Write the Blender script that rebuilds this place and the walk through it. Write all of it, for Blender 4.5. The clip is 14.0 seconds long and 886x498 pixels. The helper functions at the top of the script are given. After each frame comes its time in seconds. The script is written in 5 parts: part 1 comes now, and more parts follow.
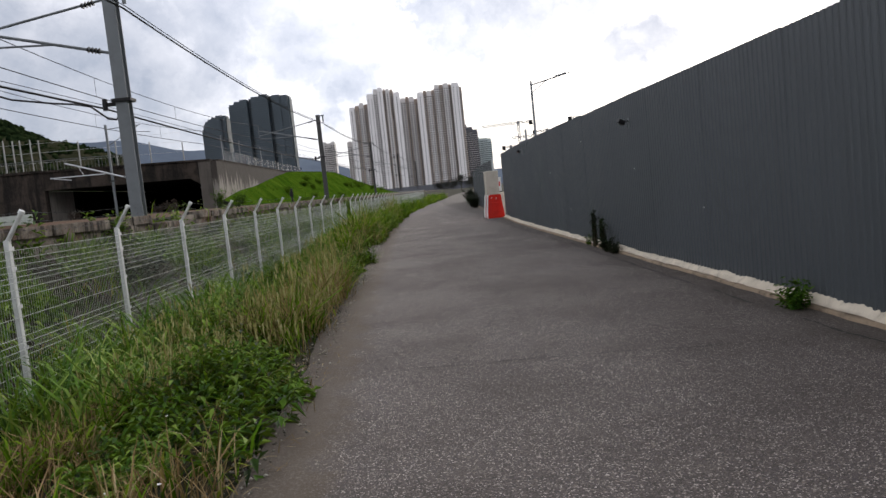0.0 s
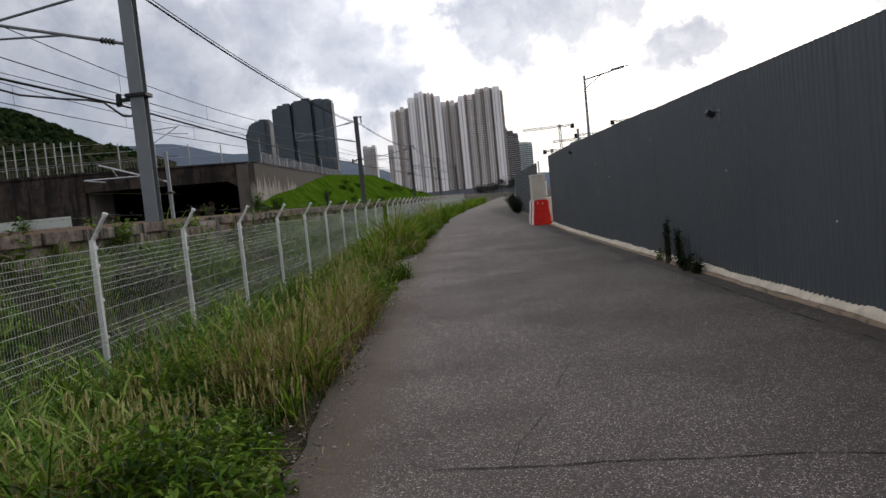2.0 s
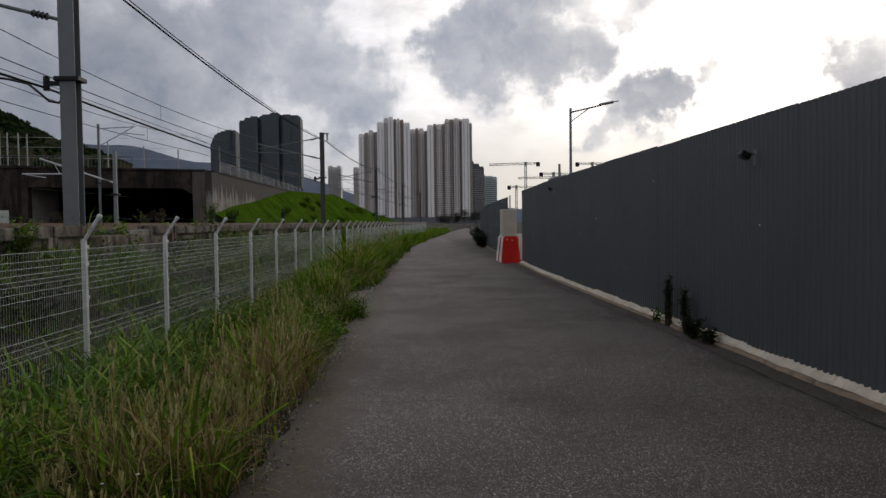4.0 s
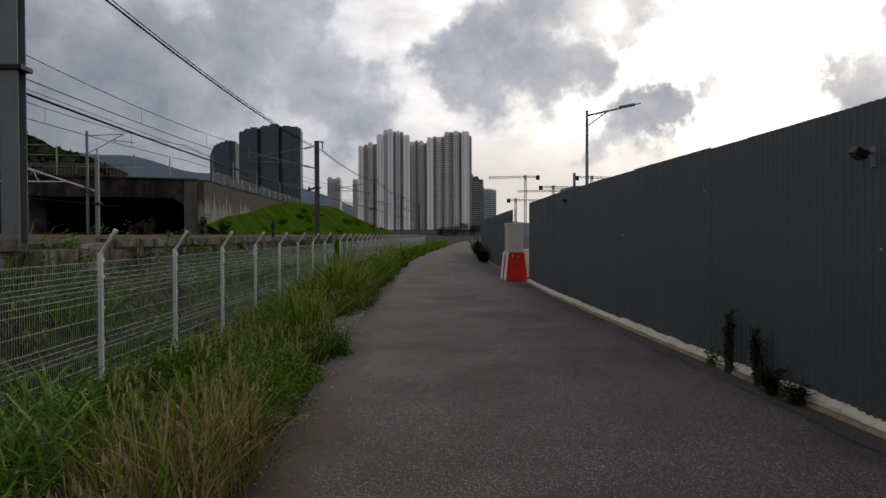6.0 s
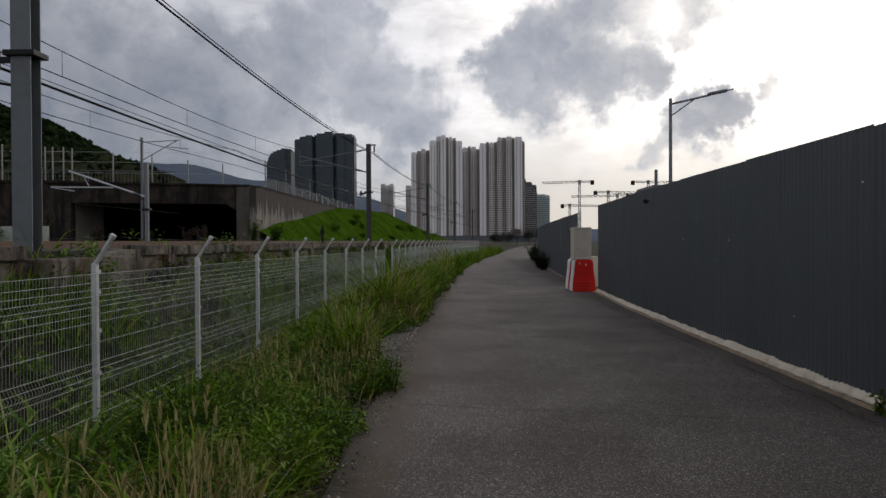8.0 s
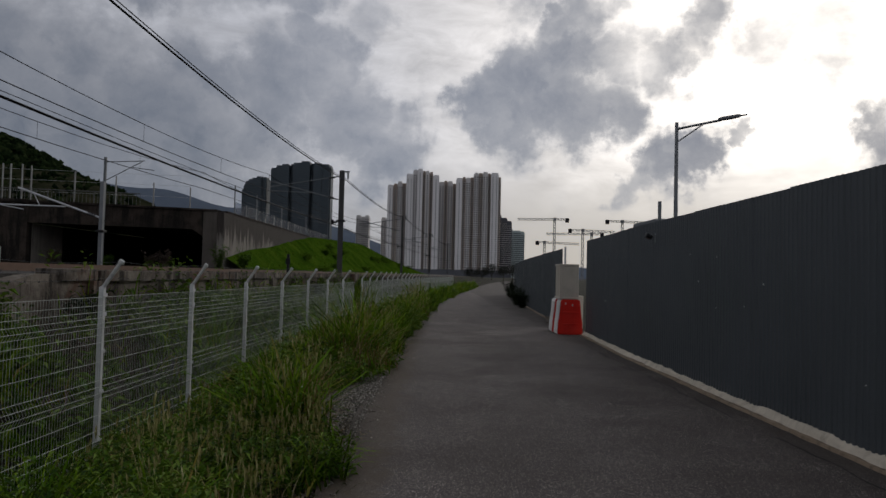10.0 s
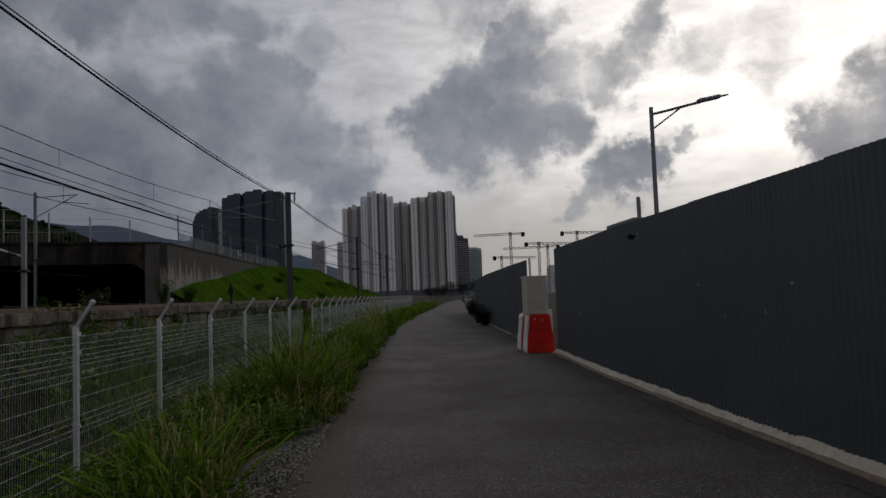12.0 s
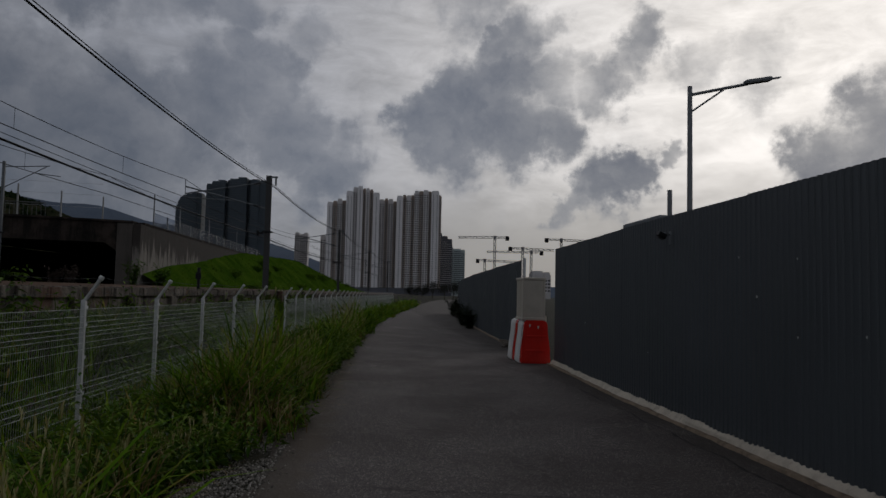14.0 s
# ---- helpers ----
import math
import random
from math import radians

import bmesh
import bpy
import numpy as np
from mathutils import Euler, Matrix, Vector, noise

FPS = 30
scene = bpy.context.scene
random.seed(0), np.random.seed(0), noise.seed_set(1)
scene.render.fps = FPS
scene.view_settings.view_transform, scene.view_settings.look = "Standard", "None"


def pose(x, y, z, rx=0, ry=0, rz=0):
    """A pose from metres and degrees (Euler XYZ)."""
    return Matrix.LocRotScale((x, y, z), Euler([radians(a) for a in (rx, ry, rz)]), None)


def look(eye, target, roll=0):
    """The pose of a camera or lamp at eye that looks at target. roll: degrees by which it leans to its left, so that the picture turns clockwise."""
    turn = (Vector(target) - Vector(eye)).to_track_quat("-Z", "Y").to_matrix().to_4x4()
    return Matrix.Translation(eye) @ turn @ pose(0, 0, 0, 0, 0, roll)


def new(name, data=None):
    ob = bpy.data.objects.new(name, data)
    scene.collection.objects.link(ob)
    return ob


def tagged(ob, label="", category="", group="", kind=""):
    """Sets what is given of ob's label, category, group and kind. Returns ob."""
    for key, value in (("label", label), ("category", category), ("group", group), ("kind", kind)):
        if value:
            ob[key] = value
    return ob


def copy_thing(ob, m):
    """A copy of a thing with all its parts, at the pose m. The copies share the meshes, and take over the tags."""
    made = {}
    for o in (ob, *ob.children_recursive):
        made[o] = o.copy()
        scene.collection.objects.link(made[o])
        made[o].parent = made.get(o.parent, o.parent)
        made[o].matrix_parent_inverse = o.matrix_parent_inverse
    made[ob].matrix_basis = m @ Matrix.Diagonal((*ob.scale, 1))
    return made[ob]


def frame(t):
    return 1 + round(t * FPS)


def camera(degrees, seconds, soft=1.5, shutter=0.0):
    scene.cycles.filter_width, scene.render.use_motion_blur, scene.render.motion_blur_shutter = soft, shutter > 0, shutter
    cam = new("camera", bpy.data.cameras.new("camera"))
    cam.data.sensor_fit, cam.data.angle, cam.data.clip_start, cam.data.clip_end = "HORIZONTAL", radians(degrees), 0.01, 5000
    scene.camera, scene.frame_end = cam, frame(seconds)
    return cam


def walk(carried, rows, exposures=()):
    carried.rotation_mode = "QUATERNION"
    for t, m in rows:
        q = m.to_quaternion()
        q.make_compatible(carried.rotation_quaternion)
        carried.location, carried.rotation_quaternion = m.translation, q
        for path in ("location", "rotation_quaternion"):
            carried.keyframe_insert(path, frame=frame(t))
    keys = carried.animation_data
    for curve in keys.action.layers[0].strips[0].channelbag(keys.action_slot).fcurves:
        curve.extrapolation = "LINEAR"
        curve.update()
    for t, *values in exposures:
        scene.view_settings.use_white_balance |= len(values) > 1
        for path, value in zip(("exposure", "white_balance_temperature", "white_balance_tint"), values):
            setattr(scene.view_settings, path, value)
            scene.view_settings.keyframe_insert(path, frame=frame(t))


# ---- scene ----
cam = camera(62.5, 14.0)
PATH = [
    (0, (0.0, 0.0, 1.488), (0.077, 1.992, 1.325), -5.9),
    (0.5, (0.035, 0.482, 1.527), (0.184, 2.468, 1.337), -11.1),
    (1, (0.044, 1.025, 1.528), (0.242, 3.013, 1.441), -7.3),
    (1.5, (0.014, 1.58, 1.534), (0.049, 3.578, 1.455), -6.9),
    (2, (-0.002, 2.109, 1.524), (-0.031, 4.103, 1.382), -5.6),
    (2.5, (-0.075, 2.586, 1.567), (-0.091, 4.584, 1.471), -1.6),
    (3, (-0.106, 3.087, 1.558), (0.072, 5.077, 1.471), -0.0),
    (5.5, (-0.119, 5.79, 1.618), (-0.193, 7.788, 1.579), -1.9),
    (6, (-0.061, 6.364, 1.629), (0.032, 8.362, 1.591), -0.2),
    (6.5, (-0.063, 6.898, 1.624), (-0.137, 8.897, 1.58), -2.4),
    (7, (-0.094, 7.412, 1.627), (-0.213, 9.408, 1.577), -4.4),
    (7.5, (-0.11, 7.919, 1.631), (-0.038, 9.916, 1.56), -4.3),
    (8, (-0.195, 8.38, 1.626), (-0.246, 10.379, 1.605), -0.3),
    (8.5, (-0.234, 8.878, 1.639), (-0.207, 10.877, 1.703), 0.8),
    (9, (-0.304, 9.412, 1.654), (-0.31, 11.411, 1.725), 0.9),
    (11.5, (-0.122, 11.942, 1.607), (-0.016, 13.937, 1.683), 1.1),
    (12, (-0.118, 12.449, 1.63), (0.017, 14.44, 1.755), -2.1),
    (12.5, (-0.133, 12.955, 1.631), (0.014, 14.945, 1.768), -3.2),
    (13, (-0.129, 13.448, 1.632), (0.073, 15.433, 1.772), -1.8),
    (13.5, (-0.14, 13.942, 1.589), (-0.059, 15.935, 1.738), -0.8),
    (14, (-0.127, 14.45, 1.585), (0.053, 16.438, 1.71), 1.3),
]
EXPO = [(t, e - 0.1, 6500 - 45 * max(0, t - 7), 13.5 - 0.04 * t) for t, e in ((0, 0.54), (0.5, 0.36), (1, 0.1), (1.5, -0.04), (2, 0.24), (2.5, 0.1), (3, -0.34), (5.5, -0.45), (6, -0.5), (6.5, -0.56), (7, -0.24), (7.5, -0.38), (8.5, -0.68), (9, -0.98), (11.5, -0.95), (12, -1.35), (12.5, -1.58), (14, -1.68))]
walk(cam, [(t, look(eye, target, roll)) for t, eye, target, roll in PATH], EXPO)

# ---- world and sun ----
SUN_AZ, SUN_EL = 38.0, 24.0      # degrees to the right of +y, above the horizon


def ray_dir(az, el):
    a, e = radians(az), radians(el)
    return Vector((math.sin(a) * math.cos(e), math.cos(a) * math.cos(e), math.sin(e)))


class Nodes:
    """A node tree with short calls."""

    def __init__(self, tree):
        self.t = tree
        tree.nodes.clear()

    def add(self, kind, props=None, **inputs):
        n = self.t.nodes.new(kind)
        for k, v in (props or {}).items():
            setattr(n, k, v)
        for k, v in inputs.items():
            self.put(n, k, v)
        return n

    def put(self, n, k, v):
        sock = n.inputs[int(k[1:])] if k[0] == "i" and k[1:].isdigit() else n.inputs[k.replace("_", " ")]
        if isinstance(v, bpy.types.NodeSocket):
            self.t.links.new(v, sock)
        else:
            sock.default_value = v

    def math(self, op, a, b=0.0, clamp=False):
        return self.add("ShaderNodeMath", {"operation": op, "use_clamp": clamp}, i0=a, i1=b).outputs[0]

    def vec(self, op, a, b=(0, 0, 0), out=0):
        return self.add("ShaderNodeVectorMath", {"operation": op}, i0=a, i1=b).outputs[out]

    def scale(self, a, s):
        return self.add("ShaderNodeVectorMath", {"operation": "SCALE"}, i0=a, Scale=s).outputs[0]

    def noise(self, vec, scale, detail=4.0, rough=0.55, out=0, dist=0.0):
        return self.add("ShaderNodeTexNoise", None, Vector=vec, Scale=scale, Detail=detail, Roughness=rough, Distortion=dist).outputs[out]

    def mapr(self, v, a, b, c=0.0, d=1.0, smooth=False):
        n = self.add("ShaderNodeMapRange", {"interpolation_type": "SMOOTHSTEP" if smooth else "LINEAR"})
        for i, q in enumerate((v, a, b, c, d)):
            self.put(n, f"i{i}", q)
        return n.outputs[0]

    def mix(self, f, a, b, mode="MIX"):
        n = self.add("ShaderNodeMix", {"data_type": "RGBA", "blend_type": mode})
        for k, q in ((0, f), (6, a), (7, b)):
            q = (*q, 1.0) if isinstance(q, tuple) and len(q) == 3 else q
            self.put(n, f"i{k}", q)
        return n.outputs[2]

    def ramp(self, v, stops):
        n = self.add("ShaderNodeValToRGB", None, Fac=v)
        els = n.color_ramp.elements
        while len(els) < len(stops):
            els.new(0.5)
        for e, (p, c) in zip(els, stops):
            e.position, e.color = p, (*c, 1.0)
        return n.outputs[0]


world = bpy.data.worlds.new("sky")
scene.world = world
world.use_nodes = True
w = Nodes(world.node_tree)
sky = w.add("ShaderNodeTexSky", {"sky_type": "NISHITA", "sun_disc": False, "sun_elevation": radians(SUN_EL), "sun_rotation": radians(SUN_AZ)})
way = w.add("ShaderNodeTexCoord").outputs["Generated"]
warp = w.vec("SUBTRACT", w.noise(way, 7.0, 9.0, 0.62, out=1), (0.5, 0.5, 0.5))
curl = w.vec("SUBTRACT", w.noise(way, 28.0, 6.0, 0.6, out=1), (0.5, 0.5, 0.5))
bent = w.vec("NORMALIZE", w.vec("ADD", way, w.vec("ADD", w.scale(warp, 0.15), w.scale(curl, 0.035))))
# cumulus heaps: azimuth, elevation, half width in degrees, weight
HEAPS = [(3.4, 13.4, 2.6, 1.0), (5.6, 12.2, 2.8, 1.0), (6, 15.5, 3.0, 1.0), (8.6, 13.6, 3.4, 1.0), (11.2, 12, 2.6, 0.95), (13.5, 12.8, 2.2, 0.8), (10, 16.5, 3.0, 0.9), (11, 19.5, 2.6, 0.8), (14, 16.5, 2.4, 0.75), (17.5, 16.2, 2.0, 0.75), (19.7, 18.5, 1.8, 0.65),
         (17.3, 8.4, 2.0, 0.95), (19.6, 9.2, 1.8, 0.95), (15.4, 7.4, 1.2, 0.8), (22.4, 10.6, 0.8, 0.6), (25.3, 18, 2.2, 0.5), (29, 17, 2.4, 0.45), (33.5, 9.6, 2.6, 0.95), (36.5, 11, 3.2, 1.0), (40, 12, 4.0, 1.0),
         (-4, 9.5, 3.2, 0.9), (-7, 12, 3.6, 0.95), (-9, 15.5, 3.0, 0.95), (-11, 17.5, 2.0, 0.8), (-13.5, 12.5, 4.5, 1.0), (-19, 11, 5.0, 1.0), (-25, 11, 6.0, 1.0), (-31, 13, 7.0, 1.0), (-6.5, 19.5, 2.0, 0.55),
         (-17, 22, 3.4, 0.9), (-21, 22, 3.5, 1.0), (-27, 23, 5.0, 1.0), (-12, 21, 2.2, 0.7), (7, 24, 3.0, 0.6), (-2, 25, 3.0, 0.5),
         (-20, 5.5, 3.6, 1.0), (-26, 5, 4.5, 1.0), (-33, 6, 5.0, 1.0), (-15, 5.5, 2.6, 0.9)]
heap = None
for az, el, r, k in HEAPS:
    d = w.vec("DOT_PRODUCT", bent, tuple(ray_dir(az, el)), out=1)
    one = w.mapr(d, math.cos(radians(r * 1.55)), math.cos(radians(r * 0.3)), 0.0, k, True)
    heap = one if heap is None else w.math("MAXIMUM", heap, one)
flat = w.vec("MULTIPLY", way, (1.0, 1.0, 1.2))
wide = w.noise(flat, 3.2, 9.0, 0.6, dist=0.3)
fine = w.noise(flat, 9.0, 10.0, 0.56, dist=0.15)
lump = w.noise(bent, 11.0, 7.0, 0.58)
lump_sunward = w.noise(w.vec("ADD", bent, tuple(ray_dir(SUN_AZ, 40) * 0.03)), 11.0, 7.0, 0.58)
relief = w.math("SUBTRACT", lump_sunward, lump)
body = w.math("ADD", w.math("MULTIPLY", heap, 0.95), w.math("MULTIPLY", w.math("SUBTRACT", fine, 0.5), 1.55))
body = w.math("ADD", body, w.math("MULTIPLY", w.math("SUBTRACT", wide, 0.5), 0.8))
cover = w.mapr(body, 0.02, 0.82, 0.0, 1.0, True)
thick = w.mapr(body, 0.25, 1.35, 0.0, 1.0, True)
glow = w.vec("DOT_PRODUCT", way, tuple(ray_dir(SUN_AZ - 7, 17)), out=1)
near_sun = w.math("POWER", w.mapr(glow, math.cos(radians(62)), math.cos(radians(2))), 5.0)
low = w.mapr(w.add("ShaderNodeSeparateXYZ", None, Vector=way).outputs[2], 0.0, 0.2, 1.0, 0.0, True)
clear = w.mix(near_sun, (0.98, 1.01, 1.07), (3.4, 3.2, 2.85))
veil = w.noise(w.vec("MULTIPLY", way, (1.0, 1.0, 2.6)), 11.0, 8.0, 0.62, dist=0.4)
clear = w.scale(clear, w.mapr(veil, 0.32, 0.68, 0.78, 1.16))
clear = w.mix(w.math("MULTIPLY", low, 0.78), clear, w.mix(near_sun, (0.52, 0.545, 0.59), (1.5, 1.4, 1.2)))
band = w.mapr(w.vec("DOT_PRODUCT", way, tuple(ray_dir(17, 5)), out=1), math.cos(radians(24)), math.cos(radians(5)), 0.0, 0.85, True)
clear = w.mix(w.math("MULTIPLY", band, low), clear, (1.12, 1.06, 0.94))
edge = w.mix(near_sun, (0.86, 0.89, 0.95), (1.2, 1.18, 1.12))
core = w.mix(near_sun, (0.415, 0.475, 0.58), (0.5, 0.53, 0.6))
shade = w.math("ADD", w.math("MULTIPLY", thick, 0.8), w.mapr(relief, -0.14, 0.14, -0.22, 0.24))
dark = w.mix(w.math("ADD", shade, w.mapr(lump, 0.35, 0.68, -0.06, 0.2), True), edge, core)
rain = w.mapr(w.vec("DOT_PRODUCT", way, tuple(ray_dir(-36, 2)), out=1), math.cos(radians(34)), math.cos(radians(6)), 1.0, 0.7, True)
dark = w.scale(dark, rain)
clouds = w.mix(cover, clear, dark)
# unseen sky overhead is dimmed to cut the light on the ground
high = w.mapr(w.add("ShaderNodeSeparateXYZ", None, Vector=way).outputs[2], 0.5, 0.95, 1.0, 0.6, True)
clouds = w.scale(clouds, high)
air = w.scale(sky.outputs[0], 0.08)
both = w.mix(0.92, air, clouds)
back = w.add("ShaderNodeBackground", None, Color=both, Strength=1.0)
w.add("ShaderNodeOutputWorld", None, Surface=back.outputs[0])

lamp = bpy.data.lights.new("sun", "SUN")
lamp.energy, lamp.angle, lamp.color = 0.6, radians(14), (1.0, 0.95, 0.86)
sun = new("sun", lamp)
sun.matrix_world = look(ray_dir(SUN_AZ, SUN_EL) * 100, (0, 0, 0))


# ---- materials ----
def material(name, build, rough=0.8, metal=0.0, spec=0.5, thin=0.0):
    """build(nodes, position) gives colour, or (colour, height, bump distance) or that with a roughness."""
    m = bpy.data.materials.new(name)
    m.use_nodes = True
    n = Nodes(m.node_tree)
    pos = n.add("ShaderNodeTexCoord").outputs["Object"]
    got = build(n, pos)
    got = got if isinstance(got, tuple) and isinstance(got[0], bpy.types.NodeSocket) else (got,)
    b = n.add("ShaderNodeBsdfPrincipled")
    col = got[0]
    n.put(b, "Base_Color", (*col, 1.0) if isinstance(col, tuple) else col)
    b.inputs["Metallic"].default_value = metal
    b.inputs["Specular IOR Level"].default_value = spec
    n.put(b, "Roughness", got[3] if len(got) > 3 else rough)
    if len(got) > 1 and got[1] is not None:
        bump = n.add("ShaderNodeBump", None, Strength=0.8, Distance=got[2], Height=got[1])
        n.t.links.new(bump.outputs[0], b.inputs["Normal"])
    out = b.outputs[0]
    if thin:
        t = n.add("ShaderNodeBsdfTranslucent", None, Color=n.mix(0.5, got[0], (0.2, 0.3, 0.02)))
        mx = n.add("ShaderNodeMixShader", None, i0=thin, i1=out, i2=t.outputs[0])
        out = mx.outputs[0]
    n.add("ShaderNodeOutputMaterial", None, Surface=out)
    return m


def world_pos(n):
    return n.add("ShaderNodeNewGeometry").outputs["Position"]


def asphalt(n, pos):
    p = world_pos(n)
    vor = n.add("ShaderNodeTexVoronoi", None, Vector=p, Scale=135.0)
    stone = n.add("ShaderNodeSeparateColor", None, Color=vor.outputs["Color"]).outputs[0]
    grain = n.noise(p, 220.0, 2.0)
    stain = n.noise(p, 0.55, 6.0, 0.6)
    streak = n.noise(n.vec("MULTIPLY", p, (1.0, 0.12, 1.0)), 1.3, 5.0, 0.6)
    col = n.ramp(stone, [(0.0, (0.01699, 0.0133, 0.01119)), (0.38, (0.04429, 0.0355, 0.0296)), (0.7, (0.08755, 0.07, 0.05866)), (0.88, (0.17, 0.137, 0.1155)), (1.0, (0.6, 0.53, 0.49))])
    tint = n.add("ShaderNodeSeparateColor", None, Color=vor.outputs["Color"]).outputs[1]
    col = n.mix(n.mapr(tint, 0.55, 1.0, 0.0, 0.5), col, (0.08, 0.066, 0.082))
    col = n.mix(n.mapr(grain, 0.3, 0.8, 0.0, 0.22), col, (0.0721, 0.058, 0.04828))
    mottle = n.noise(p, 2.1, 7.0, 0.68)
    col = n.mix(n.mapr(mottle, 0.5, 0.72, 0.0, 0.4, True), col, (0.1, 0.083, 0.068))
    col = n.mix(n.mapr(stain, 0.4, 0.65, 0.0, 0.38, True), col, (0.03893, 0.0304, 0.02489))
    col = n.mix(n.mapr(streak, 0.5, 0.75, 0.0, 0.3, True), col, (0.103, 0.0855, 0.06949))
    px = n.add("ShaderNodeSeparateXYZ", None, Vector=p).outputs[0]
    litter = n.math("ADD", n.mapr(px, -1.1, -0.2, 0.6, -0.35), n.noise(p, 2.6, 7.0, 0.7))
    col = n.mix(n.mapr(litter, 0.45, 0.75, 0.0, 0.75, True), col, n.mix(n.noise(p, 60.0, 4.0, 0.7), (0.0309, 0.021, 0.01263), (0.1133, 0.082, 0.04964)))
    damp = n.math("ADD", n.mapr(px, 2.6, 3.7, -0.3, 0.32), n.noise(n.vec("MULTIPLY", p, (1.0, 0.35, 1.0)), 1.4, 6.0, 0.65))
    col = n.mix(n.mapr(damp, 0.5, 0.75, 0.0, 0.6, True), col, (0.03502, 0.026, 0.01805))
    h = n.math("ADD", n.math("MULTIPLY", stone, 0.6), grain)
    return col, h, 0.006, n.mapr(stain, 0.3, 0.7, 0.7, 0.92)


def soil(n, pos):
    p = world_pos(n)
    a, b = n.noise(p, 1.1, 7.0, 0.65), n.noise(p, 24.0, 5.0, 0.7)
    col = n.ramp(a, [(0.3, (0.008, 0.009, 0.003)), (0.55, (0.018, 0.017, 0.007)), (0.75, (0.055, 0.043, 0.024))])
    col = n.mix(n.mapr(b, 0.35, 0.7, 0.0, 0.6), col, (0.022, 0.022, 0.011))
    return col, b, 0.05


def concrete(base, stain, scale=1.0, streaks=0.6):
    def build(n, pos):
        p = world_pos(n)
        big, small = n.noise(p, 0.9 * scale, 6.0, 0.6), n.noise(p, 30.0 * scale, 4.0, 0.6)
        run = n.noise(n.vec("MULTIPLY", p, (1.0, 1.0, 0.13)), 2.2 * scale, 6.0, 0.65)
        col = n.mix(n.mapr(big, 0.35, 0.7), base, tuple(c * 0.72 for c in base))
        col = n.mix(n.mapr(run, 0.46, 0.72, 0.0, streaks, True), col, stain)
        col = n.mix(n.mapr(small, 0.4, 0.8, 0.0, 0.25), col, tuple(c * 1.3 for c in base))
        return col, small, 0.012
    return build


def sheet_metal(base, wear=0.35):
    def build(n, pos):
        p = world_pos(n)
        rnd = n.add("ShaderNodeObjectInfo").outputs["Random"]
        big = n.noise(p, 0.7, 5.0, 0.6)
        run = n.noise(n.vec("MULTIPLY", p, (1.0, 1.0, 0.07)), 6.0, 5.0, 0.6)
        col = n.mix(n.mapr(rnd, 0.0, 1.0, 0.0, 0.15), base, tuple(c * 0.8 for c in base))
        col = n.mix(n.mapr(big, 0.4, 0.75, 0.0, wear), col, tuple(c * 1.35 for c in base))
        col = n.mix(n.mapr(run, 0.5, 0.8, 0.0, wear), col, tuple(c * 0.6 for c in base))
        return col, run, 0.002, n.mapr(big, 0.3, 0.7, 0.42, 0.62)
    return build


def paint(base, dirt=0.3, scale=3.0):
    def build(n, pos):
        p = world_pos(n)
        a, b = n.noise(p, scale, 6.0, 0.62), n.noise(p, scale * 14, 4.0, 0.6)
        col = n.mix(n.mapr(a, 0.42, 0.75, 0.0, dirt, True), base, tuple(c * 0.45 for c in base))
        col = n.mix(n.mapr(b, 0.55, 0.8, 0.0, dirt), col, tuple(c * 0.65 for c in base))
        return col, b, 0.0015
    return build


def leaves(stops, tip=0.0):
    def build(n, pos):
        g = n.add("ShaderNodeNewGeometry")
        p = g.outputs["Position"]
        patch = n.noise(p, 0.9, 5.0, 0.65)
        v = n.math("ADD", n.math("MULTIPLY", g.outputs["Random Per Island"], 0.7), n.math("MULTIPLY", n.math("SUBTRACT", patch, 0.5), 1.4))
        v = n.math("ADD", v, 0.14)
        return n.ramp(v, stops)
    return build


def facade(base, spread=0.15):
    def build(n, pos):
        p = world_pos(n)
        a = n.noise(p, 0.02, 5.0, 0.6)
        run = n.noise(n.vec("MULTIPLY", p, (1.0, 1.0, 0.05)), 0.25, 4.0, 0.6)
        col = n.mix(n.mapr(a, 0.35, 0.7, 0.0, spread * 2), base, tuple(c * 0.75 for c in base))
        return n.mix(n.mapr(run, 0.45, 0.75, 0.0, spread * 2), col, tuple(c * 0.7 for c in base))
    return build


ASPHALT = material("asphalt", asphalt)
SOIL = material("soil", soil, 0.95, spec=0.2)
KERB = material("kerb_concrete", concrete((0.62, 0.55, 0.44), (0.14, 0.105, 0.075), 3.0, 0.45), 0.9)
LIP = material("soiled_kerb_lip", concrete((0.27, 0.2, 0.135), (0.05, 0.036, 0.025), 3.0, 0.8), 0.9)
PALE_WALL = material("pale_concrete", concrete((0.24, 0.215, 0.185), (0.035, 0.03, 0.026), 0.6, 0.9), 0.9)


def run_down(n, pos):
    """Pale concrete with black water runs hanging from the coping."""
    p = world_pos(n)
    col, small, d = concrete((0.22, 0.2, 0.172), (0.04, 0.032, 0.025), 0.9, 0.9)(n, pos)
    z = n.add("ShaderNodeSeparateXYZ", None, Vector=p).outputs[2]
    run = n.noise(n.vec("MULTIPLY", p, (1.0, 1.0, 0.1)), 1.6, 6.0, 0.7)
    hang = n.math("ADD", n.mapr(z, 2.2, 6.2, -0.28, 0.28), n.math("MULTIPLY", run, 1.0))
    return n.mix(n.mapr(hang, 0.46, 0.58, 0.0, 0.92, True), col, (0.024, 0.018, 0.014)), small, d


RUN_WALL = material("water_stained_concrete", run_down, 0.92)


